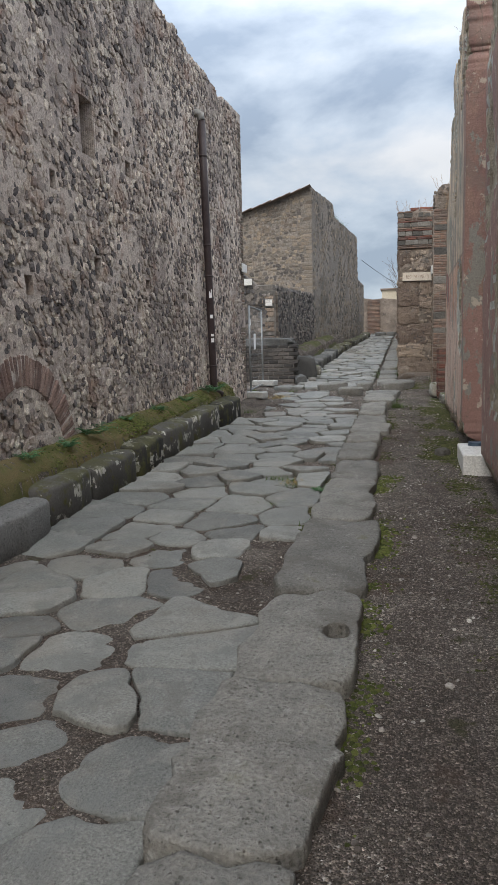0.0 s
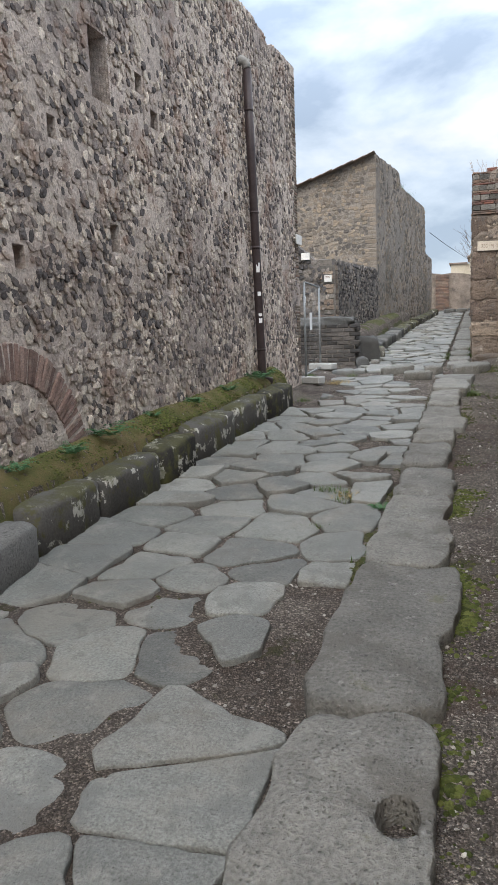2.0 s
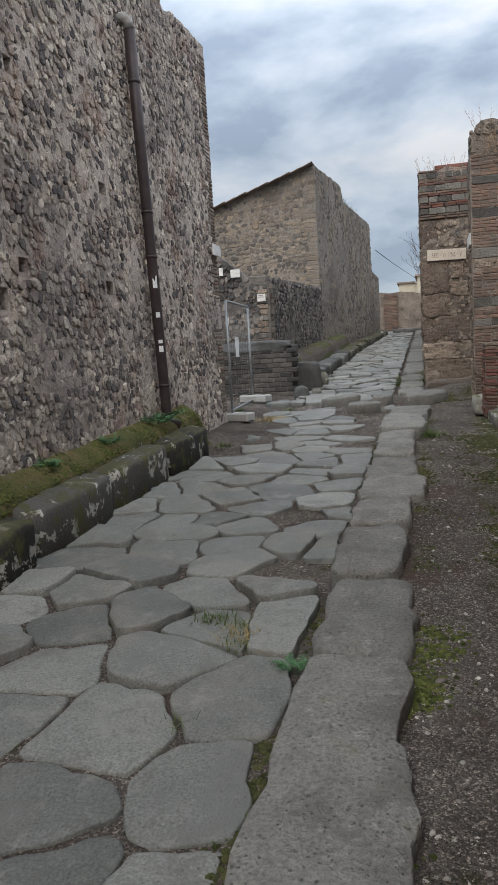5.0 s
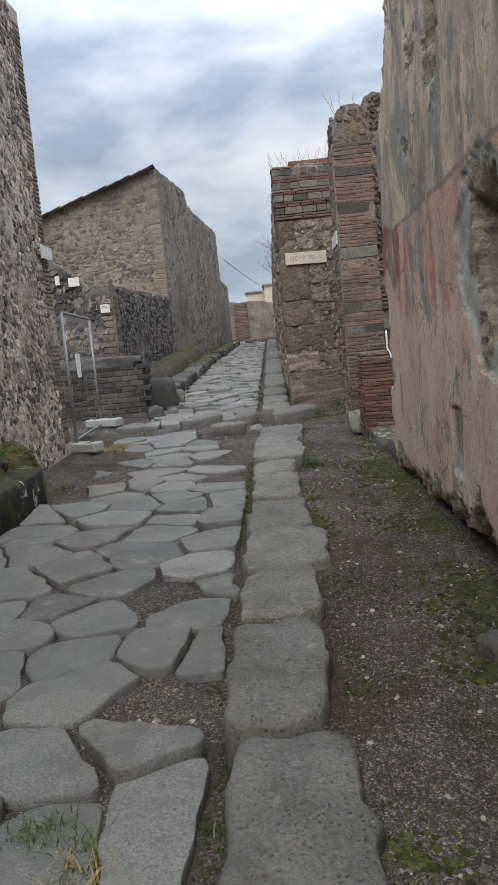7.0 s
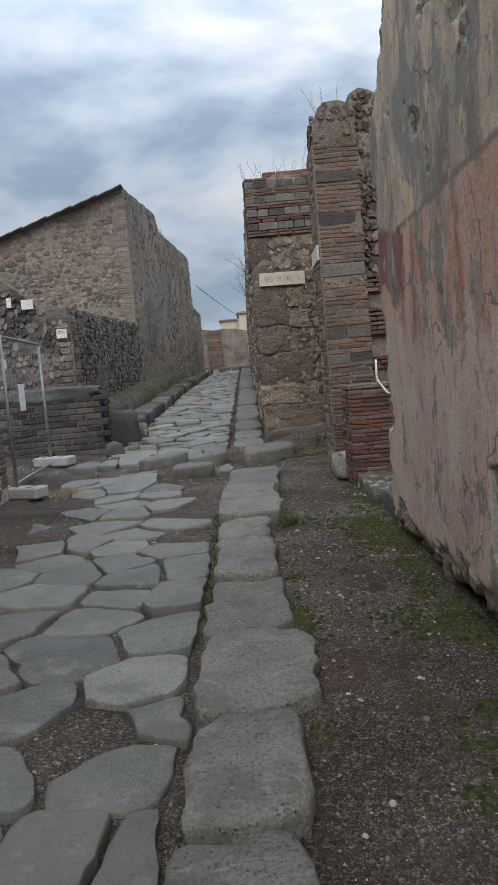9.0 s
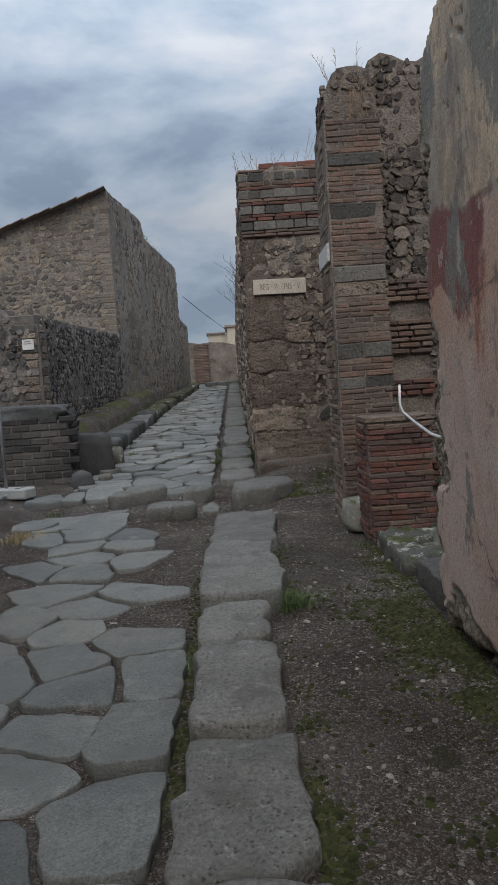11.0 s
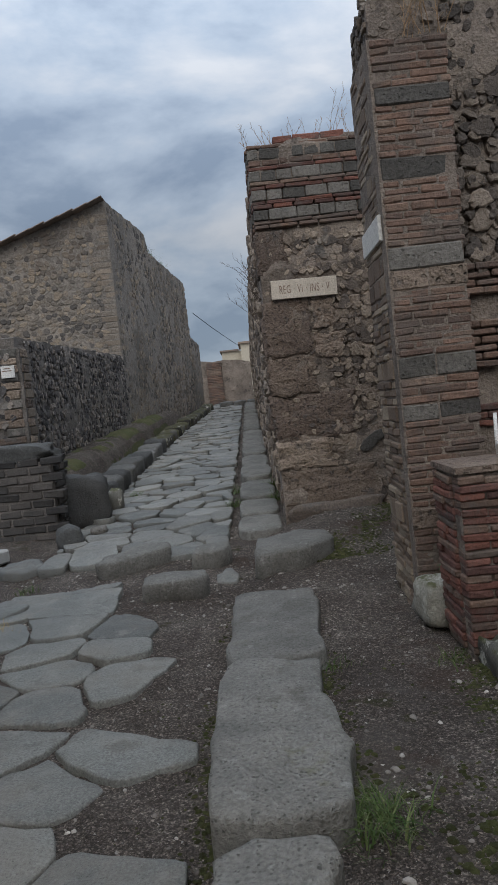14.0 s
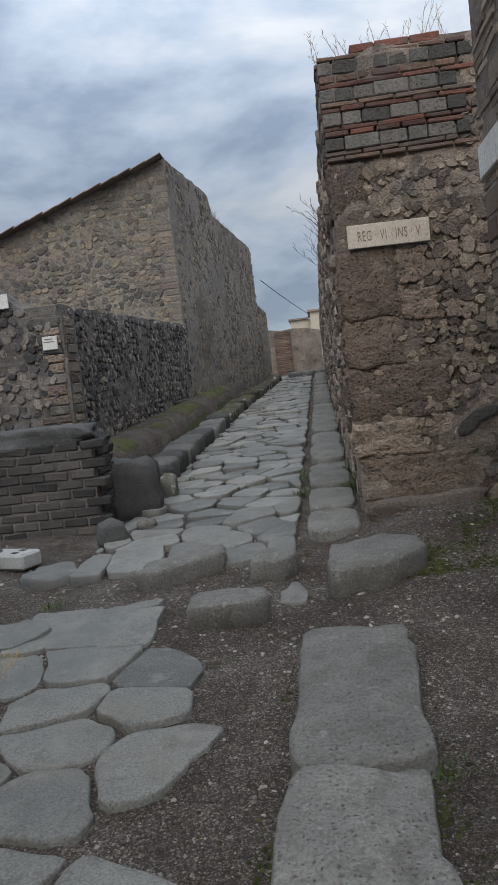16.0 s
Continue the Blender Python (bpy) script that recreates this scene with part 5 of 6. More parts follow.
for i in range(4):
    me = box_mesh("arch_brick", 0.1, 0.05, 0.28, 0.008, 0.014, i * 7.3)
    me.materials.append(M_ARCH)
    arch_shapes.append(me)
for i in range(46):
    an = radians(4 + i * 3.8 + rng.uniform(-0.5, 0.5))
    if math.sin(an) * ARCH_R + ARCH_Z < 0.52:
        continue
    r0 = ARCH_R - 0.29 + rng.uniform(-0.012, 0.012)
    ob = new("arch_brick", rng.choice(arch_shapes))
    ob.parent = wall_west
    ob.matrix_basis = pose(BIG_X - 0.034 + rng.uniform(-0.006, 0.008), ARCH_Y + math.cos(an) * r0, ARCH_Z + math.sin(an) * r0, math.degrees(an) - 90, 0, 0)
bars = thing("window_mesh", "rusty wire mesh over the slit window", "wire mesh", at=(BIG_X, 7.8, 3.9))
for i in range(7):
    tube("wire", [(BIG_X + 0.03, 7.63 + i * 0.055, 3.6), (BIG_X + 0.03, 7.63 + i * 0.055, 4.24)], 0.0012, M_TWIG_DARK, bars, 4)
for i in range(12):
    tube("wire", [(BIG_X + 0.03, 7.6, 3.62 + i * 0.055), (BIG_X + 0.03, 7.98, 3.62 + i * 0.055)], 0.0012, M_TWIG_DARK, bars, 4)

# ---- drain pipe ----
drain = thing("drainpipe", "tall dark brown drainpipe fixed to the rubble wall", "drainpipe", at=(BIG_X + 0.1, 12.3, 0.7))
PX = BIG_X + 0.11
tube("pipe", [(PX, 12.1, 5.17), (PX, 12.17, 4.0), (PX, 12.27, 2.4), (PX, 12.36, 0.9), (PX, 12.37, 0.78)], 0.062, M_PIPE, drain, 14)
tube("elbow", [(BIG_X - 0.05, 12.09, 5.27), (PX - 0.06, 12.09, 5.28), (PX - 0.012, 12.095, 5.25), (PX, 12.1, 5.16)], 0.066, M_PIPE_GREY, drain, 12)
tube("shoe", [(PX, 12.37, 0.82), (PX + 0.02, 12.38, 0.76), (PX + 0.12, 12.44, 0.72)], 0.066, M_PIPE, drain, 12)
for zz in (1.2, 2.7, 3.2, 4.6):
    yy = float(np.interp(zz, (0.8, 5.2), (12.37, 12.1)))
    tube("bracket", [(PX, yy + 0.002 * 0, zz), (PX, yy, zz + 0.035)], 0.068, M_PIPE, drain, 14)
for zz, hh in ((2.36, 0.14), (2.02, 0.06), (1.72, 0.04), (1.62, 0.07)):
    yy = float(np.interp(zz, (0.8, 5.2), (12.37, 12.1)))
    st = part("sticker", box_mesh("sticker", 0.05, 0.004, hh, 0), M_PAPER, drain, "white sticker")
    st.matrix_basis = pose(PX + 0.03, yy - 0.058, zz, 0, 0, 25)

# ---- site fence with concrete feet ----
fence = thing("site_fence", "galvanised site fence panel with wire infill and concrete feet", "fence", at=(-3.2, 16.6, 0.45))
FA, FB = Vector((-3.12, 15.56, 0.0)), Vector((-3.28, 17.75, 0.0))
ZB, ZT = 0.53, 2.37
fd = (FB - FA).normalized()
for p in (FA, FB):
    tube("post", [(p.x, p.y, ZB), (p.x, p.y, ZT)], 0.021, M_STEEL, fence, 10)
for zz in (ZB + 0.08, ZT):
    tube("rail", [(FA.x, FA.y, zz), (FB.x, FB.y, zz)], 0.019, M_STEEL, fence, 10)
for i in range(1, 12):
    q = FA.lerp(FB, i / 12)
    tube("wire", [(q.x, q.y, ZB + 0.08), (q.x, q.y, ZT)], 0.0013, M_STEEL, fence, 4)
for i in range(1, 7):
    zz = ZB + 0.08 + i * 0.25
    tube("wire", [(FA.x, FA.y, zz), (FA.x * 0.5 + FB.x * 0.5 + 0.03 * (i % 3 - 1), (FA.y + FB.y) / 2, zz - 0.03), (FB.x, FB.y, zz)], 0.0018, M_STEEL, fence, 4)
for p in (FA, FB):
    zb = ground_z(p.x, p.y) - 0.01
    ft = part("foot", box_mesh("foot", 0.24, 0.62, 0.14, 0.02, 0.004), M_CONCRETE, fence, "pale concrete foot block")
    ft.matrix_basis = pose(p.x + 0.05, p.y, max(zb, 0.4), 0, 0, 68)
    # slots aren't cut: thin black plates on top stand in for their inner shade
    for hx_, hy_ in ((-0.16, 0.05), (-0.16, -0.05), (0.16, 0.05), (0.16, -0.05)):
        ho = part("slot", box_mesh("slot", 0.04, 0.07, 0.004, 0), M_BLACK, ft, "black plate painted as the shade in a concrete slot")
        ho.matrix_basis = Matrix.Translation((hy_, hx_, 0.139))
        ho.matrix_parent_inverse = Matrix()
notice = tagged(part("paper_notice", box_mesh("paper_notice", 0.01, 0.3, 0.34, 0.002, 0.01), M_PAPER), "torn white paper notice tied to the fence", "notice")
notice.matrix_basis = pose(-3.16, 16.3, 1.46, 0, 0, 4)
note2 = tagged(part("paper_notice", box_mesh("paper_notice", 0.006, 0.1, 0.12, 0.001), M_PAPER), "small white label tied to the fence", "notice")
note2.matrix_basis = pose(-3.11, 15.62, 1.98, 0, 0, 4)

# ---- dark brick pier, quoin and stones across the side street ----
dark_pier = thing("dark_brick_pier", "low pier of sooty dark tuff bricks with a mortar cap", "pier", at=(-3.3, 19.2, 0.5))
slab_core("core", -4.35, -2.68, 18.825, 19.45, 0.3, 1.5, M_LAVA_MORTAR, dark_pier)
z, k = 0.48, 0
while z < 1.5:
    y0 = 18.82
    x = -4.4 + (0.13 if k % 2 else 0)
    while x < -2.75:
        block("brick", x + 0.13, y0 + 0.05, z, 0.25, 0.12, 0.085, M_BRICK_DARK, dark_pier, 0.012, 0.022, 0, 5)
        x += 0.265
    for q in range(3):
        block("brick", -2.72, 18.95 + q * 0.2 + (0.08 if k % 2 else 0), z, 0.12, 0.19, 0.085, M_BRICK_DARK, dark_pier, 0.012, 0.022, 0, 5)
    z += 0.098
    k += 1
cap = part("mortar_cap", rock_mesh("mortar_cap", 1.75, 0.7, 0.34, 81, 0.6, 4), M_GREYBLOCK, dark_pier, "rough grey mortar cap")
cap.matrix_basis = pose(-3.55, 19.15, 1.38)
z, k = 0.7, 0
while z < 3.05:
    h = rng.uniform(0.09, 0.13)
    block("quoin_stone", -3.68 + (0.05 if k % 2 else 0), 20.785, z, 0.25 if k % 2 else 0.38, 0.2, round(h, 2), M_TUFF if k % 3 else M_GREYTUFF, wall_side, 0.012, 0.015, 0, 2)
    block("quoin_stone", -3.535, 20.9 + (0.05 if k % 2 else 0), z, 0.2, 0.3, round(h, 2), M_QUOIN if k % 2 else M_TUFF, wall_side, 0.012, 0.015, 0, 2)
    z += h + 0.012
    k += 1
for nm, lab, cat, sx, sy, sz, x, y, zz, turn, m, cut, sd in (
        ("kerb_boulder", "big dark squared lava block at the corner", "stone block", 0.72, 0.55, 0.72, -2.58, 19.62, 0.52, 8, M_LAVA_BLOCK, 0.9, 3),
        ("lava_block", "long grey lava block lying along the footpath", "stone block", 0.45, 0.95, 0.5, -2.55, 20.55, 0.52, -4, M_GREYBLOCK, 0.8, 4),
        ("mottled_stone", "small yellow and white mottled stone", "stone", 0.2, 0.25, 0.36, -2.24, 20.2, 0.6, 0, M_LEDGE, 0.7, 6),
        ("loose_rock", "small rough grey rock by the brick pier", "rock", 0.3, 0.28, 0.3, -2.42, 18.3, 0.5, 20, M_GREYBLOCK, 0.4, 7),
        ("loose_rock", "small grey rock beside the lava block", "rock", 0.2, 0.2, 0.13, -2.2, 18.8, 0.56, 0, M_GREYTUFF, 0.4, 8)):
    ob = tagged(part(nm, rock_mesh(nm, sx, sy, sz, sd, cut), m), lab, cat)
    ob.matrix_basis = pose(x, y, zz, 0, 0, turn)

# stepping stones over the crossing
STEP = [("stepping_stone", [(-1.84, 16.9), (-1.72, 16.84), (-1.2, 17.2), (-1.24, 17.42), (-1.4, 17.5), (-1.8, 17.2)], 0.62, "raised grey lava stepping stone"),
        ("stepping_stone", [(-1.32, 16.02), (-0.82, 16.0), (-0.76, 16.15), (-0.85, 16.34), (-1.28, 16.36)], 0.57, "rounded grey lava stepping stone"),
        ("stepping_stone", [(-0.98, 16.86), (-0.72, 16.84), (-0.6, 17.05), (-0.66, 17.22), (-0.92, 17.1)], 0.62, "small rounded lava stepping stone"),
        ("stepping_stone", [(-0.4, 16.4), (-0.1, 16.32), (0.28, 16.6), (0.3, 16.85), (0.05, 17.1), (-0.36, 16.95)], 0.66, "large dark lava stone at the footpath's end"),
        ("stepping_stone", [(-2.97, 17.25), (-2.6, 17.15), (-2.42, 17.35), (-2.6, 17.62), (-2.9, 17.6)], 0.58, "pale flat lava stone in the side street"),
        ("flat_stone", [(-2.72, 15.95), (-2.4, 15.85), (-2.22, 16.2), (-2.5, 16.4), (-2.75, 16.2)], 0.48, "flat grey slab sunk in the earth"),
        ("flat_stone", [(-0.76, 16.35), (-0.55, 16.3), (-0.52, 16.55), (-0.66, 16.7)], 0.475, "small pale stone sunk in the earth"),
        ("flat_stone", [(-1.95, 16.28), (-1.55, 16.42), (-1.58, 16.56), (-1.98, 16.44)], 0.5, "thin grey slab sunk in the earth")]
for i, (nm, poly, zt, lab) in enumerate(STEP):
    tagged(part(nm, stone_mesh(nm, poly, 0.3, zt + (0.02 if i < 4 else 0), 0.03 if "step" in nm else 0.012, 0.008, 0.035, (0.02, 0.05), 400 + i, 8, 1), M_KERB if i < 4 else M_PAVE), lab, "stone", "stones of the crossing")

# ---- house roof, far wall, far building, cable ----
n = 24
for i in range(n):
    u = 9.4 * i / n
    me = BRICKS.get("roof")
    if me is None:
        me = box_mesh("roof_tile", 0.45, 0.75, 0.035, 0.012, 0.01)
        me.materials.append(M_TILE)
        BRICKS["roof"] = me
    ob = new("roof_tile", me)
    ob.parent = house
    ob.matrix_parent_inverse = world_of(house).inverted()
    ob.matrix_basis = pose(-13.0 + u + 0.2, 30.25, gable_top(u + 0.2) + 0.0 + 0.015 * (i % 2), 0, -17.5 - 4, 0)
z, k = 3.2, 0
while z < 7.5:
    L = rng.choice((0.25, 0.35, 0.45, 0.6))
    ob = block("corner_stone", -3.6 - L / 2 + 0.03, 30.295, z, round(L, 2), 0.2, 0.14, M_HOUSE_STONE if k % 4 else M_QUOIN, house, 0.015, 0.015, 0, 2)
    z += 0.16
    k += 1
for i in range(26):
    block("brick", -2.25 + 0.45 * (0.5 + rng.uniform(-0.05, 0.05)) + 0.1, 47.42, 2.0 + i * 0.082, 0.75, 0.2, 0.075, M_BRICK, wall_end, 0.01, 0.01, 0, 3)
far_house = thing("far_house", "distant cream rendered house with flat tiled roofs", "house", at=(0.5, 73, 2))
slab_core("wall", -0.62, 3.5, 70, 76, 1.5, 6.75, M_CREAM, far_house)
slab_core("wall", -2.2, -0.62, 71, 76, 1.5, 6.3, M_CREAM, far_house)
slab_core("roof", -0.8, 3.7, 69.8, 76.2, 6.75, 6.9, M_TILE, far_house)
slab_core("roof", -2.35, -0.8, 70.8, 76.2, 6.3, 6.42, M_TILE, far_house)
slab_core("awning", -0.1, 3.4, 69.2, 70.0, 5.0, 5.12, M_TILE, far_house)
slab_core("window", 0.1, 3.2, 69.96, 70.1, 5.4, 6.2, M_GLASS_DARK, far_house)
slab_core("window", 0.74, 1.15, 69.96, 70.1, 3.5, 4.3, M_GLASS_DARK, far_house)
for xx in (0.9, 1.6, 2.4):
    slab_core("window_bar", xx, xx + 0.1, 69.93, 69.97, 5.35, 6.25, M_CREAM, far_house)
cable = thing("overhead_cable", "thin sagging overhead cable", "cable", at=(-2.4, 43.4, 6.1))
tube("wire", [(-2.4, 43.4, 6.15), (-1.95, 50, 6.18), (-1.4, 60, 6.42), (-0.74, 69.9, 6.6)], 0.016, M_BLACK, cable, 5)

# ---- loose pebbles, moss, grass and weeds ----


def scatter_pebbles():
    r = random.Random(21)
    verts, faces = [], []
    base = ((1, 0, 0), (-0.5, 0.87, 0), (-0.5, -0.87, 0), (0.1, 0.1, 0.8), (0, 0, -0.6))
    tri = ((0, 1, 3), (1, 2, 3), (2, 0, 3), (1, 0, 4), (2, 1, 4), (0, 2, 4))

    def put(x, y, s):
        z = ground_z(x, y)
        m = Matrix.Rotation(r.uniform(0, 6.28), 3, "Z") @ Matrix.Rotation(r.uniform(-0.6, 0.6), 3, "X")
        st = Vector((r.uniform(0.7, 1.3), r.uniform(0.7, 1.3), r.uniform(0.5, 0.9)))
        k = len(verts)
        if s > 0.009:
            for f, h in ((1.0, -0.3), (0.95, 0.25), (0.5, 0.75)):
                for q in range(6):
                    a = q * 1.047 + r.uniform(-0.3, 0.3)
                    p = m @ Vector((math.cos(a) * f * st.x * s, math.sin(a) * f * st.y * s, h * st.z * s * r.uniform(0.8, 1.2)))
                    verts.append((x + p.x, y + p.y, z + s * 0.2 + p.z))
            for g in (0, 6):
                faces.extend((k + g + q, k + g + (q + 1) % 6, k + g + 6 + (q + 1) % 6, k + g + 6 + q) for q in range(6))
            faces.append(tuple(k + 12 + q for q in range(6)))
            return
        for b in base:
            p = m @ Vector((b[0] * st.x * s, b[1] * st.y * s, b[2] * st.z * s))
            verts.append((x + p.x, y + p.y, z + s * 0.25 + p.z))
        faces.extend(tuple(i + k for i in f) for f in tri)

    for _ in range(48000):
        x, y = r.uniform(-0.12, 0.8), r.uniform(0.8, 17.5)
        if rough(x, y, 1.4, 11) + 0.25 * rough(x, y, 6, 12) < r.uniform(-0.55, 0.35):
            continue
        put(x, y, 0.0023 + 0.008 * r.random() ** 6)
    for _ in range(20000):
        x, y = r.uniform(-2.75, -0.58), r.uniform(1.5, 18)
        if min(math.hypot(x - a, y - b) for a, b in GRAVEL) > 0.45 and not 15.6 < y < 17.6:
            continue
        put(x, y, 0.0025 + 0.009 * r.random() ** 3)
    for _ in range(3200):
        x, y = r.uniform(-4.5, 3), r.uniform(15.6, 18.6)
        put(x, y, 0.004 + 0.013 * r.random() ** 3)
    for _ in range(260):
        put(r.uniform(-0.05, 0.78), r.uniform(1.2, 17), r.uniform(0.006, 0.01) + 0.012 * r.random() ** 4)
    me = bpy.data.meshes.new("pebbles")
    me.from_pydata(verts, [], faces)
    tagged(part("pebbles", me, M_PEBBLE), "loose grey and white gravel on the earth", "gravel", kind="stuff")


scatter_pebbles()


def moss_sheet(name, label, x0, x1, y0, y1, cover, material, lift=0.012, d=0.03):
    """Low moss cushions that follow the ground where cover(x, y) is above 0."""
    xs, ys = np.arange(x0, x1, d), np.arange(y0, y1, d)
    verts, faces, index = [], [], {}

    def vert(i, j):
        if (i, j) not in index:
            x, y = float(xs[i]), float(ys[j])
            c = cover(x, y)
            index[(i, j)] = len(verts)
            verts.append((x + 0.01 * rough(x, y, 30, 1), y + 0.01 * rough(x, y, 30, 2), ground_z(x, y) - 0.008 + lift * min(1.0, max(0.0, c * 6)) + 0.01 * rough(x, y, 22, 6)))
        return index[(i, j)]

    for i in range(len(xs) - 1):
        for j in range(len(ys) - 1):
            if cover(float(xs[i]), float(ys[j])) > 0:
                faces.append((vert(i, j), vert(i + 1, j), vert(i + 1, j + 1), vert(i, j + 1)))
    me = bpy.data.meshes.new(name)
    me.from_pydata(verts, [], faces)
    me.polygons.foreach_set("use_smooth", [True] * len(me.polygons))
    return tagged(part(name, me, material), label, "moss", kind="stuff")


M_MOSS_BROWN = mat("brown_green_moss", [(0.05, 0.052, 0.017), (0.085, 0.082, 0.025), (0.13, 0.098, 0.045), (0.09, 0.1, 0.03)], 2.5, 100, 0.95, 1.0, 0.02, 0, speck=1.4)
M_MOSS_DULL = mat("dull_wayside_moss", [(0.045, 0.05, 0.022), (0.075, 0.08, 0.028), (0.1, 0.088, 0.048)], 2.5, 60, 0.95, 1.0, 0.03, 0, speck=1.5)
moss_sheet("moss", "green and rusty brown moss covering the raised footpath", -3.18, -2.86, 0.5, 13.6, lambda x, y: 0.6 + rough(x, y, 1.2, 3), M_MOSS_BROWN)
moss_sheet("moss", "mossy strip between kerb and low wall", -3.5, -2.8, 20.9, 34.0, lambda x, y: 0.05 + 0.6 * rough(x, y, 0.8, 20) + 0.3 * rough(x, y, 4, 20), M_MOSS_DULL, 0.03, 0.08)


def moss_clumps(label, n, place, cover, material, seed, size=0.02):
    """Many small moss cushions, scattered where cover(x, y) beats chance."""
    r = random.Random(seed)
    verts, faces = [], []
    for _ in range(n):
        x, y = place(r)
        c = cover(x, y)
        if c < r.random() * 0.5:
            continue
        s = size * r.uniform(0.3, 1.0) * min(1.4, 0.6 + c)
        z = ground_z(x, y) - 0.002
        k, turn = len(verts), r.uniform(0, 6.28)
        for f, h in ((1.0, -0.1), (0.8, 0.35), (0.35, 0.6)):
            for q in range(6):
                a = turn + q * 1.047
                g = f * r.uniform(0.7, 1.3)
                verts.append((x + math.cos(a) * g * s, y + math.sin(a) * g * s, z + h * s * r.uniform(0.6, 1.2)))
        for g in (0, 6):
            faces.extend((k + g + q, k + g + (q + 1) % 6, k + g + 6 + (q + 1) % 6, k + g + 6 + q) for q in range(6))
        faces.append(tuple(k + 12 + q for q in range(6)))
    me = bpy.data.meshes.new("moss")
    me.from_pydata(verts, [], faces)
    return tagged(part("moss", me, material), label, "moss", kind="stuff")


M_CLUMP = mat("moss_tuft_green", [(0.045, 0.055, 0.012), (0.08, 0.1, 0.02), (0.12, 0.13, 0.035)], 5, 140, 0.95, 1.0, 0.02, 0.5, True)
M_CLUMP_DULL = mat("moss_tuft_dull", [(0.04, 0.042, 0.014), (0.06, 0.068, 0.02), (0.09, 0.09, 0.035)], 5, 140, 0.95, 1.0, 0.02, 0.5, True)
moss_clumps("bright green moss along the kerb's edge", 9000, lambda r: (-0.14 + abs(r.gauss(0, 0.1)), r.uniform(0.6, 7.4)),
            lambda x, y: 0.15 + 1.1 * rough(x, y, 0.9, 13) + 0.5 * rough(x, y, 5, 14), M_CLUMP, 61)
moss_clumps("green moss between kerb and footpath", 5000, lambda r: (-0.13 + abs(r.gauss(0, 0.07)), r.uniform(7.4, 15.4)),
            lambda x, y: 0.12 + 0.9 * rough(x, y, 1.1, 23) + 0.4 * rough(x, y, 5, 24), M_CLUMP_DULL, 62)
moss_clumps("dull green moss at the foot of the plastered wall", 16000, lambda r: (0.78 - abs(r.gauss(0, 0.22)), r.uniform(8.2, 14.2)),
            lambda x, y: 0.36 + 0.8 * rough(x, y, 1.3, 15) + 0.5 * rough(x, y, 6, 16), M_CLUMP_DULL, 63, 0.019)
moss_clumps("dull green moss below the nearer wall", 9000, lambda r: (0.84 - abs(r.gauss(0, 0.16)), r.uniform(3.0, 8.3)),
            lambda x, y: 0.2 + 0.8 * rough(x, y, 1.3, 35) + 0.5 * rough(x, y, 6, 36), M_CLUMP_DULL, 68, 0.017)
moss_clumps("green moss in the gutter beside the kerb", 4500, lambda r: (-0.62 + r.gauss(0, 0.05), r.uniform(5.5, 15.4)),
            lambda x, y: 0.05 + 0.9 * rough(x, y, 0.9, 31) + 0.4 * rough(x, y, 5, 32), M_CLUMP_DULL, 64)
moss_clumps("moss in the joints between paving slabs", 9000, lambda r: (r.uniform(-2.7, -0.6), r.uniform(1.5, 15.5)),
            lambda x, y: -0.1 + 0.9 * rough(x, y, 0.8, 41) + 0.4 * rough(x, y, 5, 42), M_CLUMP_DULL, 65, 0.012)
moss_clumps("thin green moss in the side street", 9000, lambda r: (r.uniform(0.1, 2.6), r.uniform(16.5, 17.85)),
            lambda x, y: 0.1 + 0.8 * rough(x, y, 1.3, 18) + 0.4 * rough(x, y, 5, 19), M_CLUMP_DULL, 67, 0.022)
moss_clumps("green moss cushions on the raised footpath", 20000, lambda r: (r.uniform(-3.17, -2.86), r.uniform(0.5, 13.4)),
            lambda x, y: 0.3 + 0.9 * rough(x, y, 1.2, 51) + 0.4 * rough(x, y, 6, 52), M_CLUMP, 66, 0.018)


def tuft(x, y, z, n, h, spread, material, seed, name="grass_tuft", label="tuft of green grass"):
    """A tuft of bent, tapering blades."""
    r = random.Random(seed)
    verts, faces = [], []
    for _ in range(n):
        a, bend = r.uniform(0, 6.28), r.uniform(0.4, 1.7)
        bx, by = x + r.gauss(0, spread * 0.3), y + r.gauss(0, spread * 0.3)
        hh, w = h * r.uniform(0.5, 1.1), r.uniform(0.0018, 0.0035) * (1 + h * 3)
        dx, dy = math.cos(a), math.sin(a)
        k = len(verts)
        for t in (0, 0.4, 0.75, 1.0):
            px, py = bx + dx * bend * hh * t * t, by + dy * bend * hh * t * t
            pz = z + hh * (t - 0.35 * bend * t * t)
            ww = w * (1 - t * 0.9)
            verts.extend(((px - dy * ww, py + dx * ww, pz), (px + dy * ww, py - dx * ww, pz)))
        faces.extend((k + 2 * q, k + 2 * q + 1, k + 2 * q + 3, k + 2 * q + 2) for q in range(3))
    me = bpy.data.meshes.new(name)
    me.from_pydata(verts, [], faces)
    return tagged(part(name, me, material), label, "grass", "weeds of the street", "stuff")


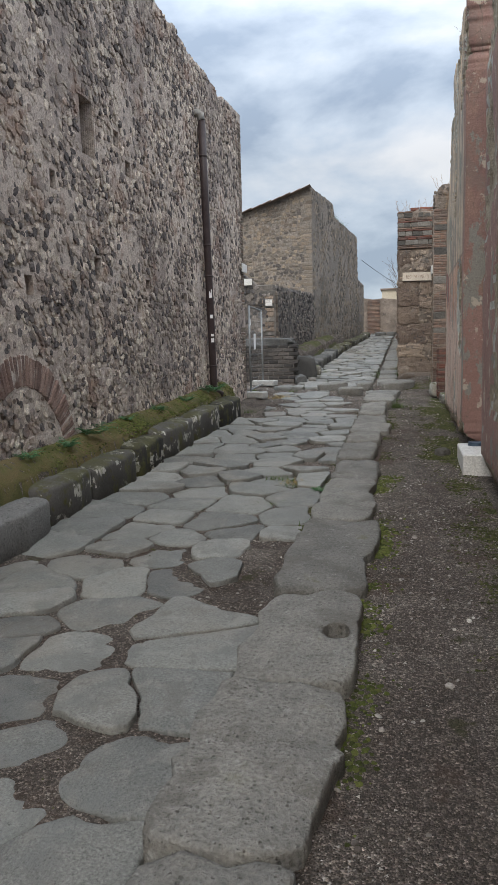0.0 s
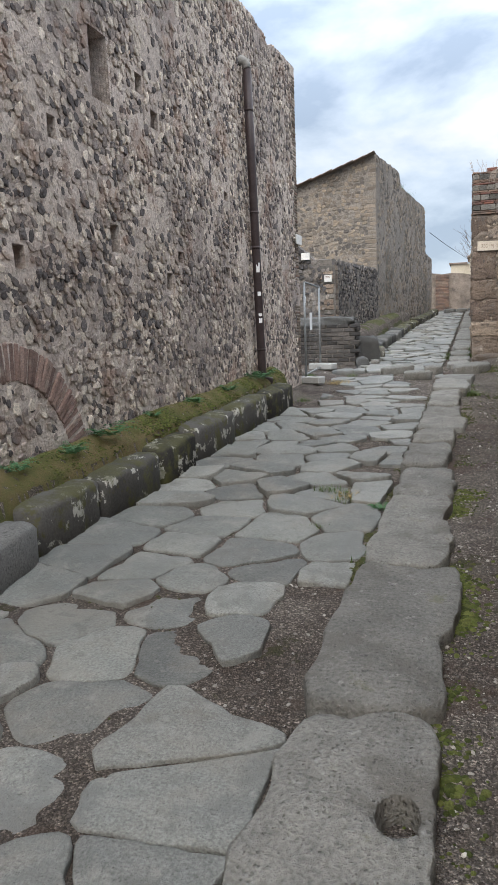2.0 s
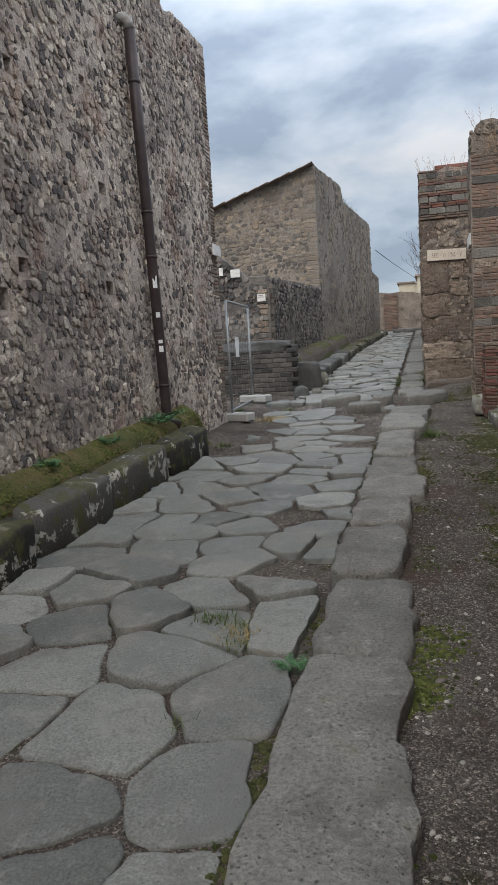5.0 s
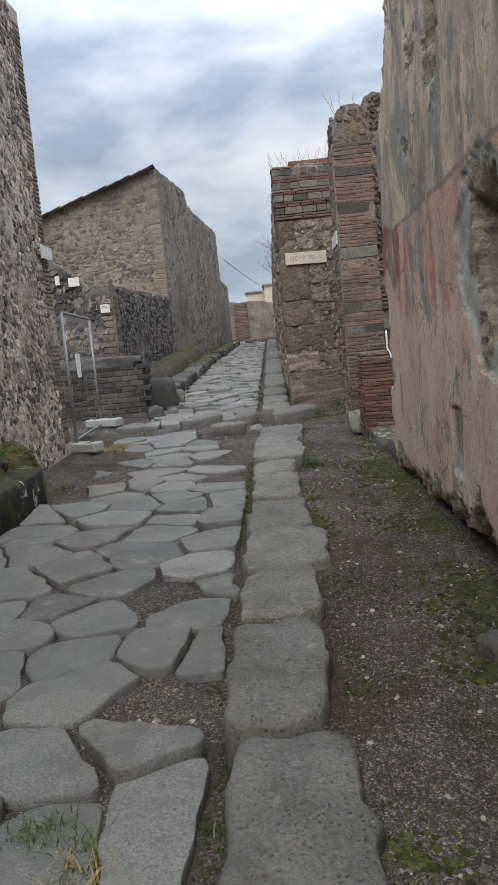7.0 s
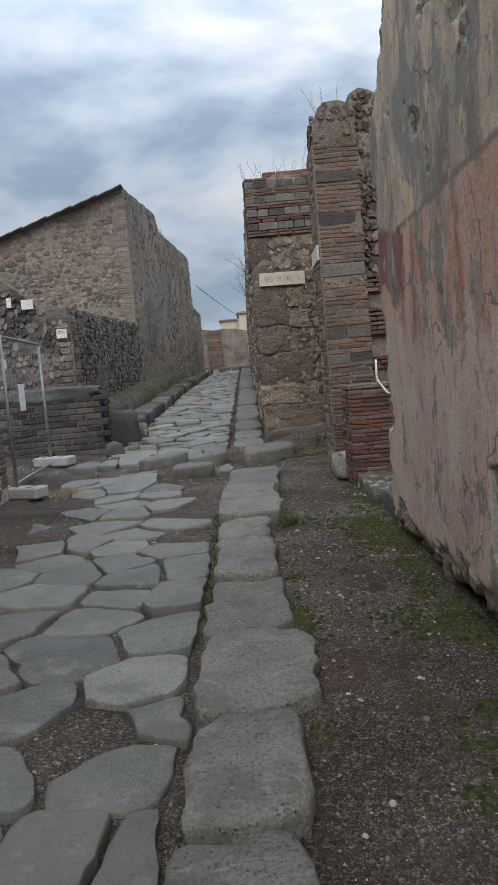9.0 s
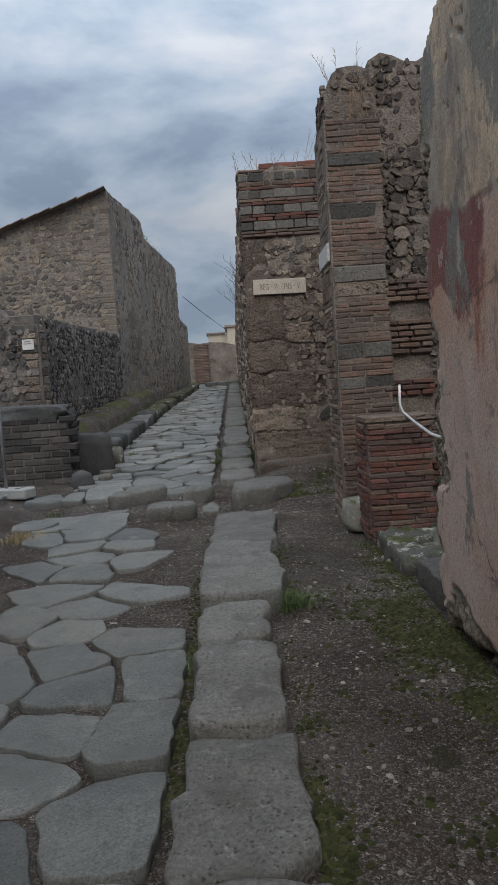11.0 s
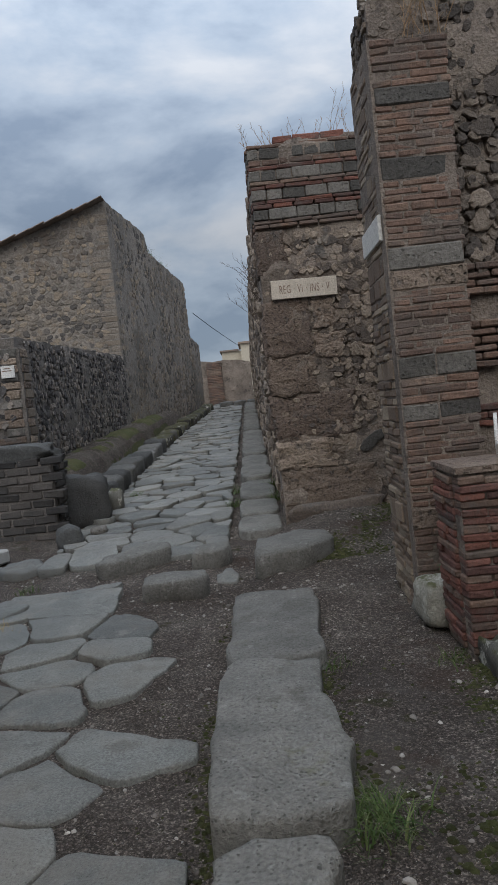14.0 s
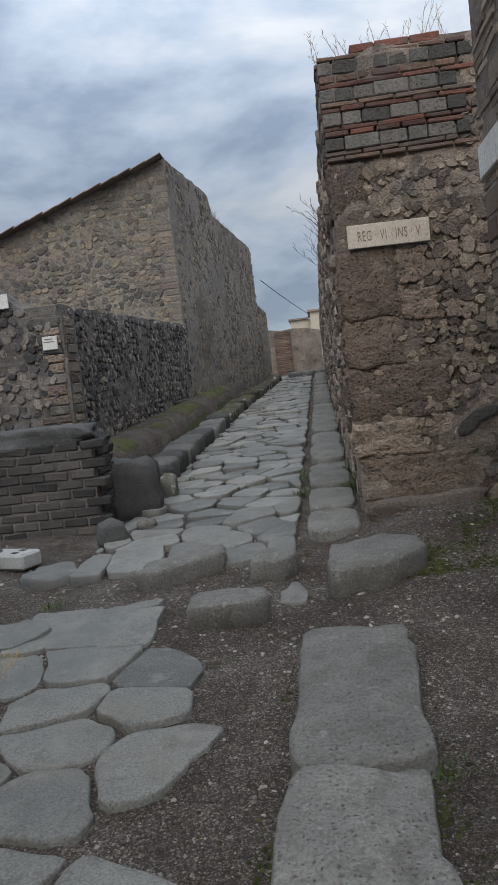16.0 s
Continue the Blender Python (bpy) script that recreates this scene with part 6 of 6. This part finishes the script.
def fern(x, y, z, n, size, seed, label="small leafy green weed by the wall"):
    r = random.Random(seed)
    verts, faces = [], []
    for _ in range(n):
        a, rise = r.uniform(0, 6.28), r.uniform(0.5, 1.2)
        dx, dy = math.cos(a), math.sin(a)
        L = size * r.uniform(0.6, 1.1)
        for q in range(2, 9):
            t = q / 8
            cx, cy, cz = x + dx * L * t * 0.8, y + dy * L * t * 0.8, z + L * (rise * t - 0.7 * rise * t * t)
            for s in (-1, 1):
                w = size * 0.22 * (1.15 - t)
                k = len(verts)
                ex, ey = cx - dy * s * w + dx * w * 0.5, cy + dx * s * w + dy * w * 0.5
                verts.extend(((cx, cy, cz), ((cx + ex) / 2 + dx * w * 0.22, (cy + ey) / 2 + dy * w * 0.22, cz + 0.008), (ex, ey, cz - 0.004), ((cx + ex) / 2 - dx * w * 0.22, (cy + ey) / 2 - dy * w * 0.22, cz + 0.004)))
                faces.append((k, k + 1, k + 2, k + 3))
    me = bpy.data.meshes.new("weed")
    me.from_pydata(verts, [], faces)
    return tagged(part("weed", me, M_FERN), label, "weed", "weeds of the street", "stuff")


tuft(-0.03, 12.66, ground_z(-0.03, 12.66), 240, 0.13, 0.26, M_GRASS, 1)
for i, (x, y, n, h) in enumerate(((-1.19, 7.64, 90, 0.08), (-1.02, 7.54, 70, 0.08), (-0.99, 7.32, 50, 0.07), (-0.62, 7.57, 20, 0.07), (-1.5, 1.62, 60, 0.07), (-2.4, 16.6, 30, 0.12), (-3.3, 16.7, 120, 0.08), (-3.25, 16.4, 90, 0.07), (-0.62, 5.95, 12, 0.08),
                                  (-1.05, 6.6, 30, 0.06), (-2.66, 13.3, 70, 0.12), (-0.58, 10.9, 30, 0.06), (-0.6, 12.2, 30, 0.07), (0.0, 14.1, 40, 0.08), (0.0, 8.2, 30, 0.06), (0.62, 14.0, 40, 0.08),
                                  (-0.62, 19.6, 60, 0.18), (-0.62, 20.6, 50, 0.16), (-0.05, 19.5, 80, 0.25), (-0.05, 20.5, 80, 0.25), (-2.15, 21.2, 60, 0.14), (0.35, 9.5, 30, 0.04), (0.68, 12.7, 50, 0.06))):
    tuft(x, y, max(ground_z(x, y) - 0.005, road_z(y) - 0.004), n, h, 0.18, M_GRASS, 40 + i)
for i, (x, y, s) in enumerate(((-3.08, 7.25, 0.17), (-3.08, 6.6, 0.13), (-3.1, 5.9, 0.1), (-3.08, 9.4, 0.12), (-3.06, 10.6, 0.12), (-3.05, 11.9, 0.2), (-3.05, 12.2, 0.18), (-3.1, 8.3, 0.08), (-3.0, 4.9, 0.12))):
    fern(x, y, ground_z(x, y), 16, s * 2.0, 70 + i)
fern(-0.66, 7.1, road_z(7.1), 22, 0.13, 86, "small bright green weed beside the kerb")
tuft(-2.52, 15.65, ground_z(-2.52, 15.65), 170, 0.13, 0.4, M_STRAW, 34, "straw_tuft", "clump of dry yellow straw on the earth")
tuft(-0.98, 7.45, road_z(7.45), 60, 0.09, 0.24, M_STRAW, 35, "straw_tuft", "dry straw in a joint of the paving")
for i, (x, y, z, s) in enumerate(((0.95, 14.62, 0.72, 0.14), (0.8, 14.66, 0.76, 0.12), (1.3, 14.05, 0.6, 0.16), (1.3, 14.1, 0.75, 0.16), (1.26, 13.9, 0.58, 0.14), (1.32, 14.2, 0.9, 0.14))):
    fern(x, y, z, 12, s, 90 + i, "small leafy green weed among the piers")


def twig(name, base, h, n, lean, material, seed, label):
    """A dry, branching wild plant."""
    r = random.Random(seed)
    root = thing(name, label, "dry plant", "dry plants on the ruins", at=base)
    for q in range(n):
        p = Vector(base) + Vector((r.uniform(-0.06, 0.06), r.uniform(-0.05, 0.05), -0.02))
        d = Vector((lean[0] + r.uniform(-0.35, 0.35), lean[1] + r.uniform(-0.3, 0.3), 1)).normalized()
        L = h * r.uniform(0.6, 1.05)
        pts, forks = [tuple(p)], []
        for k in range(5):
            d = (d + Vector((r.uniform(-0.22, 0.22), r.uniform(-0.22, 0.22), r.uniform(-0.1, 0.12)))).normalized()
            p = p + d * L / 5
            pts.append(tuple(p))
            forks.append((p.copy(), d.copy()))
        stem = tube("stem", pts, [0.0032 - 0.00045 * k for k in range(6)], material, root, 4, False)
        for fp, dd in forks:
            for s in range(2):
                e = dd + Vector((r.uniform(-0.9, 0.9), r.uniform(-0.7, 0.7), r.uniform(-0.1, 0.5)))
                e = e.normalized() * L * r.uniform(0.12, 0.26)
                tube("branch", [tuple(fp), tuple(fp + e * 0.5 + Vector((0, 0, 0.012))), tuple(fp + e)], [0.0018, 0.0014, 0.0008], material, stem, 3, False)
    return root


for i, (x, h, n) in enumerate(((0.02, 0.28, 4), (0.2, 0.32, 4), (0.42, 0.28, 4), (0.62, 0.3, 3), (0.85, 0.55, 3), (1.05, 0.36, 2))):
    twig("dry_weed", (x, PY + 0.15, 4.46 + 0.06 * step(0.1, 0.5, x)), h, n, (-0.1, 0), M_TWIG, 200 + i, "dry straw-coloured weed on the wall top")
twig("dry_weed", (-0.08, 18.15, 3.0), 0.5, 4, (-0.35, 0), M_TWIG_DARK, 220, "dark dry shrub growing from the wall's side")
twig("dry_weed", (-0.08, 18.25, 2.75), 0.6, 5, (-0.5, 0), M_TWIG_DARK, 221, "dark dry shrub growing from the wall's side")
twig("dry_weed", (-0.1, 18.3, 3.2), 0.55, 4, (-0.45, 0), M_TWIG_DARK, 222, "dark dry shrub growing from the wall's side")
for i, x in enumerate((0.82, 0.9, 0.98, 1.06)):
    twig("dry_weed", (x, 14.78, 4.0), 0.5, 3, (0.05, -0.15), M_TWIG, 230 + i, "dry orange-brown grass stems on the pier")
twig("dry_weed", (0.75, 15.0, 4.36), 0.3, 3, (-0.3, 0), M_TWIG, 240, "dry straw-coloured weed on the pier top")
twig("dry_weed", (0.95, 9.6, 4.95), 0.4, 2, (-0.4, 0.2), M_TWIG_DARK, 241, "thin dry stalk on the plastered wall's top")
for i, u in enumerate((34.8, 35.4, 36.2, 37.2, 38.0)):
    xx = -3.58 + (u - 30.2) / 13.8 * 1.23 - 0.2
    tuft(xx, u, 7.2, 60, 0.35, 0.4, M_GRASS, 250 + i, "grass_tuft", "tuft of grass on the house wall's top")
